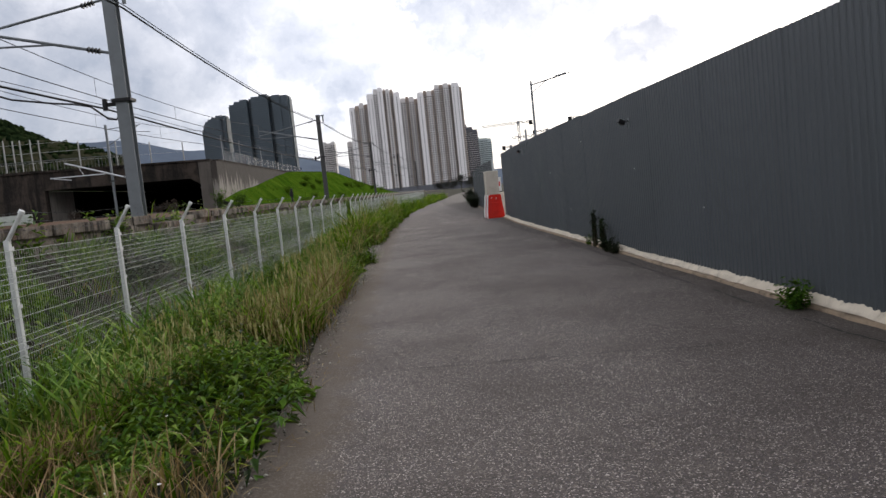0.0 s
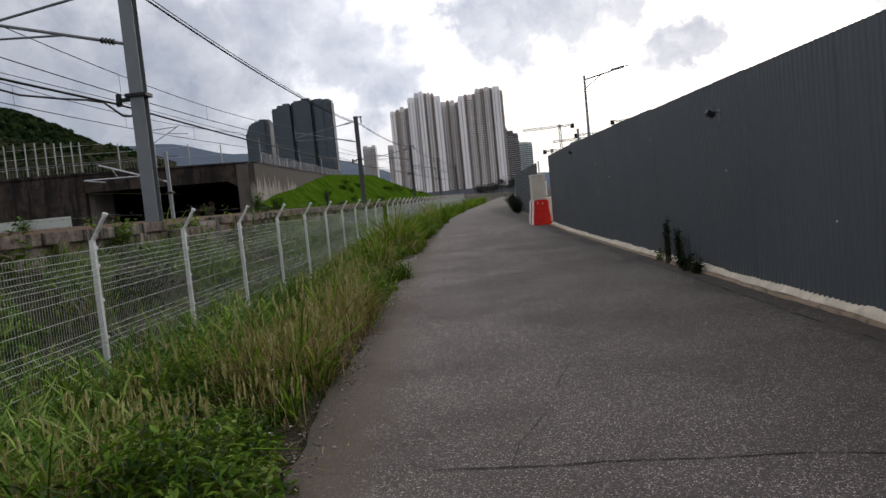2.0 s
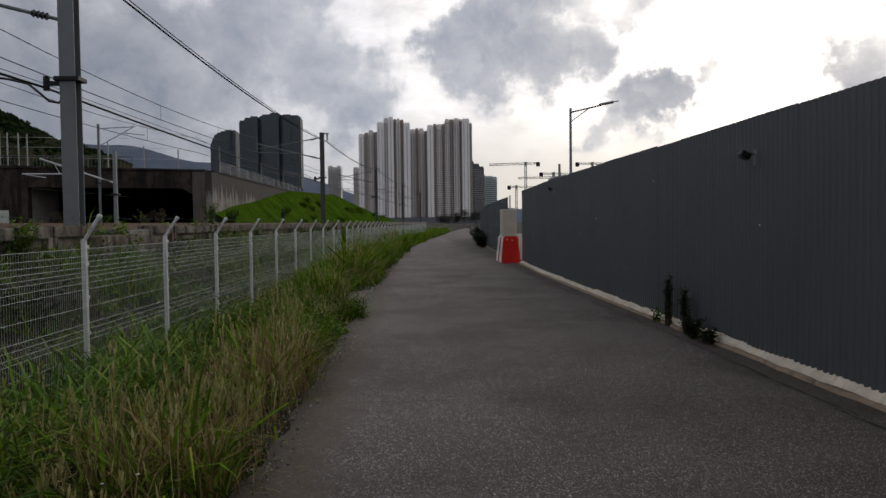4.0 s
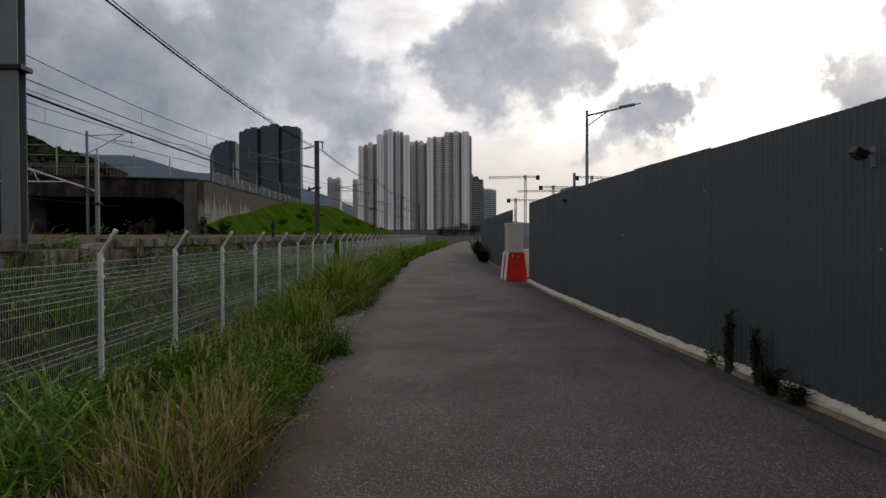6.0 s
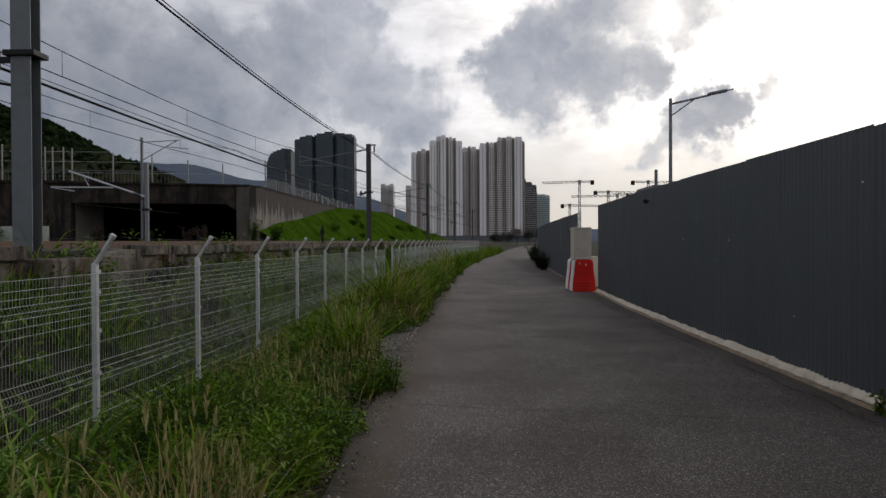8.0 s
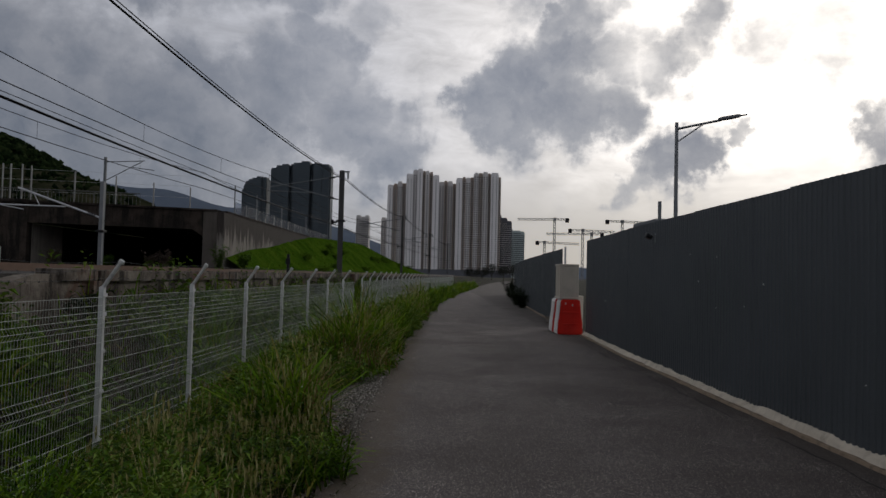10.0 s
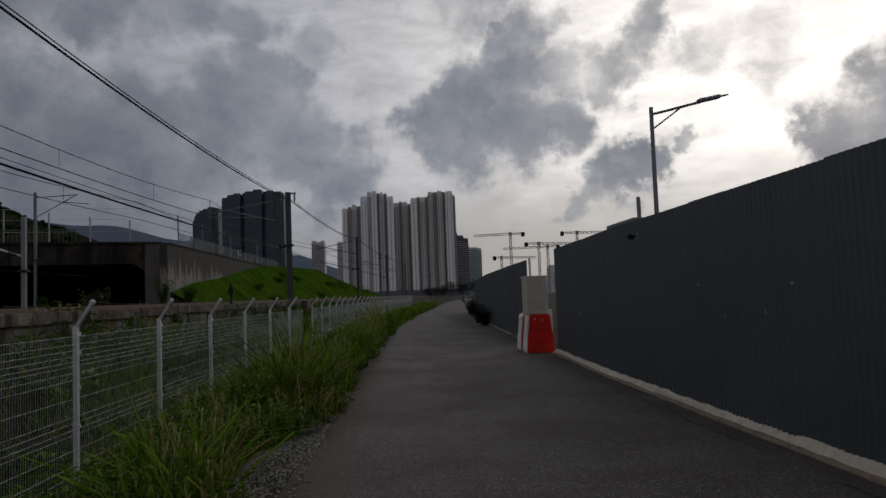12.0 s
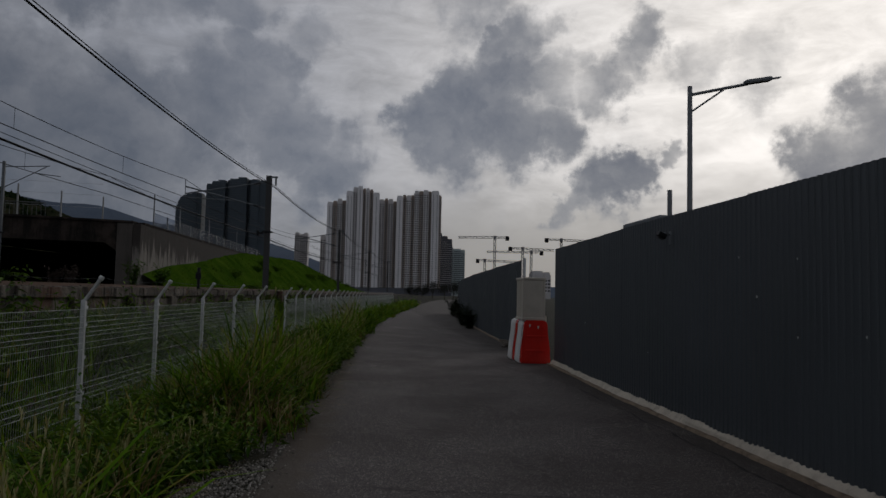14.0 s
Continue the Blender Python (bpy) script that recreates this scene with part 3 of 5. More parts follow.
def mast(y, top=7.75, scale=1.0):
    x = rail_x(y) - 0.1
    thing = empty("catenary_mast", (x, y, 1.5), label="grey steel overhead line mast with brackets and insulators", category="mast", group="railway masts")
    bm = bmesh.new()
    h = top - 1.5
    sec = [(-0.165, -0.15), (0.165, -0.15), (0.165, -0.13), (0.015, -0.13), (0.015, 0.13), (0.165, 0.13), (0.165, 0.15), (-0.165, 0.15), (-0.165, 0.13), (-0.015, 0.13), (-0.015, -0.13), (-0.165, -0.13)]
    f = bm.faces.new([bm.verts.new((px * scale, py * scale, -0.12)) for px, py in sec])
    up = [q for q in bmesh.ops.extrude_face_region(bm, geom=[f])["geom"] if isinstance(q, bmesh.types.BMVert)]
    bmesh.ops.translate(bm, vec=(0, 0, h + 0.12), verts=up)
    bmesh.ops.recalc_face_normals(bm, faces=bm.faces)
    part("column", bm, POLE_G if y < 40 else BACKLIT_POLE, thing)
    bm = bmesh.new()
    box(bm, (-0.27, -0.25, -0.3), (0.27, 0.25, -0.08), 0.02)
    part("base_block", bm, RUST_WALL, thing)
    bm = bmesh.new()
    box(bm, (-0.26, -0.22, 3.18), (0.26, 0.22, 3.27), 0.01)
    box(bm, (-0.52, -0.04, 3.1), (-0.2, 0.04, 3.2), 0.01)
    part("collar", bm, BLACK, thing)
    bm = bmesh.new()
    tube(bm, (-0.5, 0, 3.0), (-0.5, 0, 3.3), 0.07, seg=10)
    part("feeder_insulator", bm, BLACK, thing)
    bm = bmesh.new()
    box(bm, (0.1, -0.05, h - 0.1), (0.46, 0.05, h - 0.02), 0.01)
    tube(bm, (0.36, 0, h - 0.5), (0.36, 0, h - 0.08), 0.05, seg=10)
    part("top_bracket", bm, POLE_G, thing)
    # cantilever towards the track
    bm = bmesh.new()
    tube(bm, (-0.17, 0, h - 0.35), (-4.36, 0, h - 1.1), 0.035)
    part("tie_tube", bm, POLE_G, thing)
    bm = bmesh.new()
    tube(bm, (-0.17, 0, h - 1.75), (-4.36, 0, h - 0.72), 0.04)
    tube(bm, (-1.6, 0, h - 1.4), (-4.3, 0, h - 1.3), 0.028)
    tube(bm, (-4.36, 0, h - 1.3), (-4.36, 0, h - 0.32), 0.02)
    part("cantilever", bm, POLE_G, thing)
    for a in ((-0.45, 0, h - 0.41), (-0.45, 0, h - 1.68)):
        bm = bmesh.new()
        d = Vector((-1, 0, -0.2 if a[2] > h - 1 else 0.24))
        for k in range(4):
            q = Vector(a) + d * 0.09 * k
            tube(bm, q, q + d * 0.05, 0.085, 0.05, seg=10)
        part("insulator", bm, BLACK, thing)
    return thing


MASTS = [-12.5, 20.25, 54.1, 91.0, 126.0, 160.0]
for y in MASTS:
    mast(y, 7.75 if y < 60 else 8.1, 1.0 if y < 40 else 0.86 if y < 60 else 0.72)


def cable(name, pts, sag, r, mat, label, seg=14):
    line = []
    for a, b in zip(pts[:-1], pts[1:]):
        a, b = Vector(a), Vector(b)
        for i in range(seg):
            t = i / seg
            p = a.lerp(b, t)
            p.z -= sag * 4 * t * (1 - t)
            line.append(p)
    line.append(Vector(pts[-1]))
    v, f = wire_mesh([line], r)
    return tagged(mesh_ob(name, v, f, mat), label, "cable", group="overhead wires")


def lifted(dx, z, lift):
    return [(rail_x(y) + dx, y, z + (lift if y > 60 else 0.0)) for y in MASTS]


cable("earth_wire", lifted(0.2, 7.15, 0.7), 0.4, 0.03, CABLE, "thick grey earth cable strung along the mast tops")
cable("earth_wire", lifted(0.26, 7.2, 0.7), 0.4, 0.016, CABLE, "thin grey wire strung along the mast tops")
cable("feeder_cable", lifted(-0.64, 4.57, 0.3), 0.16, 0.032, BLACK, "black feeder cable slung between mast brackets")
cable("feeder_cable", lifted(-0.72, 4.68, 0.3), 0.1, 0.009, CABLE, "thin dark wire running beside the feeder cable")
# slack jumper cable coming down to the first mast's collar
bm_line = [Vector((-11.5, 20.0, 5.5)), Vector((-10.2, 20.1, 5.0)), Vector((-9.2, 20.2, 4.82)), Vector((-8.66, 20.25, 4.75)), Vector((-8.25, 20.25, 4.65)), Vector((-8.0, 20.25, 4.44)), Vector((-7.82, 20.25, 4.28)), Vector((-7.62, 20.25, 4.24)), Vector((-7.45, 20.25, 4.4))]
v, f = wire_mesh([bm_line], 0.03)
tagged(mesh_ob("jumper_cable", v, f, BLACK), "thick black jumper cable drooping to the mast collar", "cable", group="overhead wires")
for tx in (-4.5, -8.4):
    cable("messenger_wire", lifted(tx, 7.43, 0.0), 0.53, 0.017, CABLE, "dark messenger wire above the track")
    cable("contact_wire", lifted(tx, 6.47, 0.5), 0.2, 0.02, CABLE, "thin contact wire above the track")
    for a, b in ((20.25, 54.1), (-12.5, 20.25)):
        for k in range(1, 4):
            t = k / 4
            y = a + (b - a) * t
            x = rail_x(a) + (rail_x(b) - rail_x(a)) * t + tx
            v, f = wire_mesh([[(x, y, 7.43 - 2.12 * t * (1 - t)), (x, y, 6.47 - 0.8 * t * (1 - t))]], 0.008)
            tagged(mesh_ob("dropper_wire", v, f, CABLE), "thin dropper between messenger and contact wire", "wire", group="overhead droppers")


# ---- tunnel portal, embankment, hill ----
def slab(name, lo, hi, mat, label, category="wall", bevel=0.03, kind="structure"):
    bm = bmesh.new()
    box(bm, lo, hi, bevel)
    return tagged(part(name, bm, mat), label, category, kind=kind)


PY = 72.4


def weathered(n, pos):
    """Brown concrete with pale lime runs, black algae and bare patches."""
    p = world_pos(n)
    patch = n.noise(p, 0.8, 8.0, 0.7)
    run = n.noise(n.vec("MULTIPLY", p, (1.0, 1.0, 0.12)), 1.1, 7.0, 0.7)
    lime = n.noise(n.vec("MULTIPLY", p, (1.0, 1.0, 0.2)), 0.42, 8.0, 0.75)
    fine = n.noise(p, 14.0, 4.0, 0.6)
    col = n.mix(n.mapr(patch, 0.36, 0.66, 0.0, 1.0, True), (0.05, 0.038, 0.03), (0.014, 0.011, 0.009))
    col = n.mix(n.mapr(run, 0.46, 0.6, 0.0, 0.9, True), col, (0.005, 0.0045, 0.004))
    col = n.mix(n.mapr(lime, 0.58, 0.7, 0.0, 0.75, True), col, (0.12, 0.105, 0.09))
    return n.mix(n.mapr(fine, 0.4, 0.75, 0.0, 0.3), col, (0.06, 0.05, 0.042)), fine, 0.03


DULL_POST = material("dull_post_paint", paint((0.26, 0.26, 0.25), 0.5, 1.5), 0.6)
DARK_RAIL = material("dull_rail_paint", paint((0.11, 0.112, 0.11), 0.5, 1.5), 0.7, spec=0.2)
DECK = material("weathered_deck_concrete", weathered, 0.95, spec=0.2)
PIER = material("grey_pier_concrete", concrete((0.1, 0.088, 0.076), (0.03, 0.026, 0.022), 0.7, 0.7), 0.92, spec=0.2)


def portal_part(name, corners, y0, y1, mat, label, category="wall"):
    """A slab whose face in the xz plane is the given outline, running from y0 to y1."""
    bm = bmesh.new()
    f = bm.faces.new([bm.verts.new((x, y0, z)) for x, z in corners])
    up = [q for q in bmesh.ops.extrude_face_region(bm, geom=[f])["geom"] if isinstance(q, bmesh.types.BMVert)]
    bmesh.ops.translate(bm, vec=(0, y1 - y0, 0), verts=up)
    bmesh.ops.recalc_face_normals(bm, faces=bm.faces)
    return tagged(part(name, bm, mat), label, category, kind="structure")


portal_part("portal_right", [(-20.05, 0.5), (-18.9, 0.5), (-18.9, 6.55), (-20.05, 6.55)], PY, PY + 14, PIER, "grey weathered concrete side of the tunnel portal")
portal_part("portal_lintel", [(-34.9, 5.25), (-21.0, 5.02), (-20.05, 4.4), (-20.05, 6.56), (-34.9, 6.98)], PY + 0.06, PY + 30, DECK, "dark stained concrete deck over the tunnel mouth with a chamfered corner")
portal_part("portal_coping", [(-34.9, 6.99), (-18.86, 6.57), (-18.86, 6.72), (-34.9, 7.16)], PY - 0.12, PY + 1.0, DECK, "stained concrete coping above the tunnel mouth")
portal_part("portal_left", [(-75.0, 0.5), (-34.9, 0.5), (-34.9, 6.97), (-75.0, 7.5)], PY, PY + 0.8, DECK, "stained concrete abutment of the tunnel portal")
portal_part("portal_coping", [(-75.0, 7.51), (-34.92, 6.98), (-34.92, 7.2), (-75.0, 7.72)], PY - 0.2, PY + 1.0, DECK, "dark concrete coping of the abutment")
slab("portal_wing", (-18.88, PY + 0.03, 0.5), (-18.3, PY + 60, 6.5), RUN_WALL, "pale streaked concrete wing wall beside the embankment")
slab("wing_coping", (-18.9, PY + 0.9, 6.5), (-18.26, PY + 60, 6.68), DECK, "dark stained coping along the wing wall", bevel=0.02)
slab("tunnel_pier", (-36.2, PY + 0.82, 0.5), (-34.9, PY + 6.0, 5.2), PALE_WALL, "pale concrete inner wall just inside the tunnel mouth")
# inner wall goes from pale to black, painting in the light's falloff
slab("tunnel_wall", (-36.2, PY + 6.02, 0.5), (-34.95, PY + 60, 5.2), VOID, "concrete wall inside the tunnel, painted near-black as shade")
slab("tunnel_wall", (-20.6, PY + 14.02, 0.5), (-20.0, PY + 60, 5.2), VOID, "concrete wall inside the tunnel, painted near-black as shade")
slab("tunnel_end", (-38.0, PY + 60, 0.5), (-19.0, PY + 61, 7.0), VOID, "end of the tunnel painted black for unlit depth")
slab("tunnel_roof", (-37.2, PY + 30.02, 4.98), (-20.0, PY + 60, 5.5), VOID, "tunnel ceiling painted near-black as shade", "ceiling")
slab("tunnel_floor", (-36.0, PY + 0.5, 1.3), (-20.0, PY + 60, 1.535), VOID, "ballast floor of the tunnel, painted near-black as shade", "floor")
slab("sound_barrier", (-75.0, PY - 7.0, 1.5), (-33.0, PY - 6.7, 3.0), WIRE_W, "low pale panel wall beside the tracks")

# glazed noise barrier along the road on the wing wall
HAZY = bpy.data.materials.new("hazy_acrylic")
HAZY.use_nodes = True
hz = Nodes(HAZY.node_tree)
pane = hz.add("ShaderNodeBsdfPrincipled", None, Base_Color=(0.03, 0.036, 0.045, 1.0), Roughness=0.4)
clear_pane = hz.add("ShaderNodeBsdfTransparent", None, Color=(0.8, 0.84, 0.9, 1.0))
smear = hz.noise(world_pos(hz), 1.2, 5.0, 0.6)
hz.add("ShaderNodeOutputMaterial", None, Surface=hz.add("ShaderNodeMixShader", None, i0=hz.mapr(smear, 0.3, 0.7, 0.18, 0.32), i1=clear_pane.outputs[0], i2=pane.outputs[0]).outputs[0])
barrier_road = empty("noise_barrier", (-18.55, PY + 4.0, 6.68), label="hazy grey glazed noise barrier on the road wall", category="noise barrier")
for k in range(14):
    bm = bmesh.new()
    box(bm, (-0.02, 0.06, 0.02), (0.02, 3.94, 1.12), 0.0)
    o = part("pane", bm, HAZY, barrier_road)
    o.location = (0, 4.0 * k, 0)
    bm = bmesh.new()
    box(bm, (-0.05, -0.05, 0.0), (0.05, 0.05, 2.6 if k in (0, 2, 5, 9) else 1.15), 0.01)
    o = part("post", bm, LAMP_G, barrier_road)
    o.location = (0, 4.0 * k, 0)


def mound_z(x, y):
    """The grassed embankment beside the portal."""
    foot = rail_x(y) - 10.0 + (y - 72) * 0.02
    s = np.clip((foot - x) / 8.0, 0, 1)
    crest = np.interp(y, [60, 72, 80, 110, 150, 190, 230], [1.3, 5.0, 6.0, 6.7, 7.2, 4.0, 1.4])
    return 1.3 + (crest - 1.3) * (s * s * (3 - 2 * s))


mx, my = np.arange(-18.2, 6, 0.8), np.arange(73, 232, 1.6)
mx = np.concatenate([np.linspace(-60, -19, 20), mx])
verts = [(x, y, mound_z(x, y) + 0.12 * noise.noise(Vector((x * 0.4, y * 0.4, 1)))) for y in my for x in mx]
n = len(mx)
faces = [(j * n + i, j * n + i + 1, (j + 1) * n + i + 1, (j + 1) * n + i) for j in range(len(my) - 1) for i in range(n - 1) if not (mx[i] < -18.3 and my[j] < PY + 58) and mx[i] < rail_x(my[j]) - 8.5]
tagged(mesh_ob("embankment", verts, faces, SLOPE, smooth=True), "bright green grassed embankment beside the railway", "embankment", kind="structure")


def hill_z(x, y):
    a = np.interp(x, [-420, -260, -196, -168, -150, -127, -108, -85, -40], [112, 78, 58, 48.5, 39, 26, 15, 8, 2])
    return a


hx, hy = np.arange(-420, -30, 2.5), np.array([140, 170, 200, 235, 270, 300, 340, 400])
prof = [0.05, 0.22, 0.45, 0.7, 0.9, 1.0, 0.95, 0.7]
verts = [(x, y, 1.0 + hill_z(x * 300 / max(y, 200), y) * q + 1.8 * noise.noise(Vector((x * 0.09, y * 0.05, 0))) + 2.4 * abs(noise.noise(Vector((x * 0.3, y * 0.2, 3)))) + 1.3 * noise.noise(Vector((x * 0.9, y * 0.6, 3)))) for y, q in zip(hy, prof) for x in hx]
n = len(hx)
faces = [(j * n + i, j * n + i + 1, (j + 1) * n + i + 1, (j + 1) * n + i) for j in range(len(hy) - 1) for i in range(n - 1)]
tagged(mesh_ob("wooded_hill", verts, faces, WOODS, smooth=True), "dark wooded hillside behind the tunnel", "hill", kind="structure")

fx, fy = np.linspace(-0.95, -0.36, 60), np.linspace(94, 150, 24)


def foot_z(r, y):
    """The scrubby lower slope, r being the bearing -x / y."""
    top = np.interp(-r, [0.36, 0.43, 0.5, 0.6, 0.72, 0.95], [4.6, 6.0, 6.9, 7.8, 8.6, 9.4])
    k = np.clip((y - 94) / 46, 0, 1)
    return 1.6 + y * math.tan(radians(float(top))) * (0.3 + 0.7 * k * (2 - k))


verts = [(r * y, y, foot_z(r, y) + 0.7 * noise.noise(Vector((r * y * 0.25, y * 0.25, 7)))) for y in fy for r in fx]
n = len(fx)
faces = [(j * n + i, j * n + i + 1, (j + 1) * n + i + 1, (j + 1) * n + i) for j in range(len(fy) - 1) for i in range(n - 1)]
SCRUB_LAND = material("scrub_hillside", lambda n, pos: (n.ramp(n.noise(world_pos(n), 0.3, 9.0, 0.75), [(0.3, (0.012, 0.015, 0.008)), (0.5, (0.03, 0.032, 0.018)), (0.62, (0.05, 0.046, 0.028)), (0.78, (0.085, 0.072, 0.048))]), n.noise(world_pos(n), 1.2, 8.0, 0.75), 0.8), 1.0, spec=0.0)
tagged(mesh_ob("scrub_slope", verts, faces, SCRUB_LAND, smooth=True), "olive-brown scrubby slope at the foot of the hill", "hill", kind="structure")

mxs = np.arange(-3200, 900, 60.0)
verts, faces = [], []
for row, (y, q) in enumerate(((2600, 0.0), (3000, 1.0), (3400, 0.8))):
    for x in mxs:
        top = np.interp(x, [-3200, -2200, -1225, -963, -600, -356, -200, 100, 900], [620, 470, 325, 290, 225, 175, 110, 60, 40])
        verts.append((x, y, top * q + (30 * noise.noise(Vector((x * 0.004, y, 0))) if q else 0)))
n = len(mxs)
faces = [(j * n + i, j * n + i + 1, (j + 1) * n + i + 1, (j + 1) * n + i) for j in range(2) for i in range(n - 1)]
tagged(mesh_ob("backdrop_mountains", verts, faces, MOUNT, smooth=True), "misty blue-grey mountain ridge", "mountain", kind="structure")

# fence on top of the tunnel: tall pale posts over a low railing
top_fence = empty("roadside_fence", (-46, PY + 2, 7.0), label="tall pale posts and a low railing on the tunnel deck", category="fence")
TALL = [(-45.4, 3.5), (-44.3, 3.5), (-43.3, 3.5), (-42.3, 3.6), (-41.2, 3.6), (-40.2, 3.6), (-39.2, 3.5), (-38.3, 3.4), (-37.6, 3.4), (-36.6, 3.4), (-35.8, 3.3), (-32.0, 2.9), (-28.4, 2.7), (-25.1, 2.3), (-21.9, 2.0)]
for x, tall in TALL:
    bm = bmesh.new()
    box(bm, (-0.05, -0.05, -0.3), (0.05, 0.05, tall), 0.01)
    o = part("post", bm, DULL_POST, top_fence)
    o.location = (x + 46, 0, -0.02 * (x + 34))
v, f = wire_mesh([[(0, 0, z + 0.2), (24, 0, z - 0.25)] for z in (1.1, 2.1, 3.0)], 0.012)
mesh_ob("wire", v, f, GALV, top_fence)
for x0, x1 in ((0.0, 4.0), (4.0, 8.0), (8.0, 12.0), (12.0, 16.0), (16.0, 20.0)):
    bm = bmesh.new()
    for z in (0.12, 1.25):
        tube(bm, (x0, -0.6, z + 0.2 - x0 * 0.02), (x1, -0.6, z + 0.2 - x1 * 0.02), 0.035, seg=6)
    for k in range(13):
        x = x0 + (x1 - x0) * k / 12
        tube(bm, (x, -0.6, 0.0), (x, -0.6, 1.45 - x * 0.02), 0.05 if k == 0 else 0.018, seg=5)
    part("railing", bm, DARK_RAIL, top_fence, "grey picket railing")

for x, y, top in ((-17.0, 47.0, 5.9), (-27.4, 70.0, 10.6)):
    thing = empty("catenary_mast", (x, y, 1.5), label="slim pale steel mast with a bracket arm by the tunnel", category="mast", group="railway masts")
    bm = bmesh.new()
    box(bm, (-0.095, -0.095, 0), (0.095, 0.095, top - 1.5), 0.02)
    part("column", bm, LAMP_G if top < 8 else POLE_G, thing)
    bm = bmesh.new()
    d = -1 if top < 8 else 1
    if d > 0:
        tube(bm, (0.1, 0, top - 1.9), (3.2, 0, top - 1.75), 0.035)
        tube(bm, (0.1, 0, top - 3.4), (3.0, 0, top - 1.8), 0.035)
        tube(bm, (2.2, 0, top - 2.3), (4.0, 0, top - 2.5), 0.03)
        part("cantilever", bm, POLE_G, thing)
    else:
        tube(bm, (-0.1, 0, top - 3.3), (-4.2, 0, top - 1.9), 0.048)
        part("cantilever", bm, GALV, thing)
        bm = bmesh.new()
        tube(bm, (-1.8, 0, top - 2.8), (-5.2, 0, top - 2.76), 0.035)
        tube(bm, (-3.1, 0, top - 2.78), (-3.4, 0, top - 2.2), 0.02)
        tube(bm, (-3.9, 0, top - 2.98), (-5.0, 0, top - 2.8), 0.025)
        part("registration_arm", bm, GALV, thing)
        bm = bmesh.new()
        for k in range(4):
            tube(bm, (-0.32 - 0.1 * k, 0, top - 3.23 + 0.034 * k), (-0.38 - 0.1 * k, 0, top - 3.21 + 0.034 * k), 0.1, 0.06, 10)
        part("insulator", bm, BLACK, thing)
    bm = bmesh.new()
    box(bm, (-0.2, -0.2, (top - 1.5) * 0.42), (0.2, 0.2, (top - 1.5) * 0.42 + 0.12), 0.02)
    part("collar", bm, BLACK, thing)


# ---- towers ----
def tower(x, y, top, segs, label, mats, win=True, floor=3.0):
    """segs: (x0, x1, depth forward, top drop, material index) bays side by side."""
    thing = empty("apartment_tower", (x, y, 0), label=label, category="tower block", group="apartment towers")
    for x0, x1, fwd, drop, mi in segs:
        fwd *= 0.85
        bm = bmesh.new()
        box(bm, (x0, -fwd, 0), (x1, 24, top - drop), 0.0)
        part("bay", bm, mats[mi], thing)
        bm = bmesh.new()
        box(bm, (x0 + 0.6, -fwd + 1, top - drop), (x1 - 0.6, 20, top - drop + 2.2), 0.0)
        part("parapet", bm, mats[mi], thing)
        if not win:
            vs, fs = [], []
            for k in range(int((top - drop - 4) / floor)):
                z = 4 + k * floor
                b = len(vs)
                for yy, zz in ((-fwd, z), (-fwd - 0.55, z), (-fwd - 0.55, z + 1.0), (-fwd, z + 1.0)):
                    vs += [(x0 + 0.5, yy, zz), (x1 - 0.5, yy, zz)]
                fs += [(b, b + 1, b + 3, b + 2), (b + 2, b + 3, b + 5, b + 4), (b + 4, b + 5, b + 7, b + 6)]
            o = mesh_ob("floor_band", vs, fs, BAND, thing)
            o["kind"] = "stuff"
            continue
        vs, fs = [], []
        wide = x1 - x0
        white = mats[mi] is TOW_W
        cols = max(1, int(wide / (4.4 if white else 2.8)))
        # pale ledges under the windows of the recessed bays
        if not white:
            lv, lf = [], []
            for k in range(int((top - drop - 8) / floor)):
                z = 5.3 + k * floor
                b = len(lv)
                for yy, zz in ((-fwd, z), (-fwd - 0.5, z), (-fwd - 0.5, z + 0.45), (-fwd, z + 0.45)):
                    lv += [(x0 + 0.3, yy, zz), (x1 - 0.3, yy, zz)]
                lf += [(b, b + 1, b + 3, b + 2), (b + 2, b + 3, b + 5, b + 4), (b + 4, b + 5, b + 7, b + 6)]
            o = mesh_ob("ledge_grid", lv, lf, TOW_W if mats[mi] is TOW_G else TOW_G, thing)
            o["kind"] = "stuff"
        for c in range(cols):
            cx = x0 + wide * (c + 0.5) / cols
            hw = 0.5 if white else min(0.95, wide / cols * 0.34)
            for k in range(int((top - drop - 8) / floor)):
                z = 6 + k * floor
                b = len(vs)
                vs += [(cx - hw, -fwd - 0.12, z), (cx + hw, -fwd - 0.12, z), (cx + hw, -fwd - 0.12, z + 1.5), (cx - hw, -fwd - 0.12, z + 1.5),
                       (cx - hw, -fwd + 0.2, z - 0.1), (cx + hw, -fwd + 0.2, z - 0.1), (cx + hw, -fwd + 0.2, z + 1.6), (cx - hw, -fwd + 0.2, z + 1.6)]
                fs += [(b, b + 1, b + 2, b + 3), (b + 4, b + 5, b + 1, b), (b + 3, b + 2, b + 6, b + 7), (b + 4, b, b + 3, b + 7), (b + 1, b + 5, b + 6, b + 2)]
        if vs:
            o = mesh_ob("window_grid", vs, fs, WIN, thing)
            o["kind"] = "stuff"
    return thing


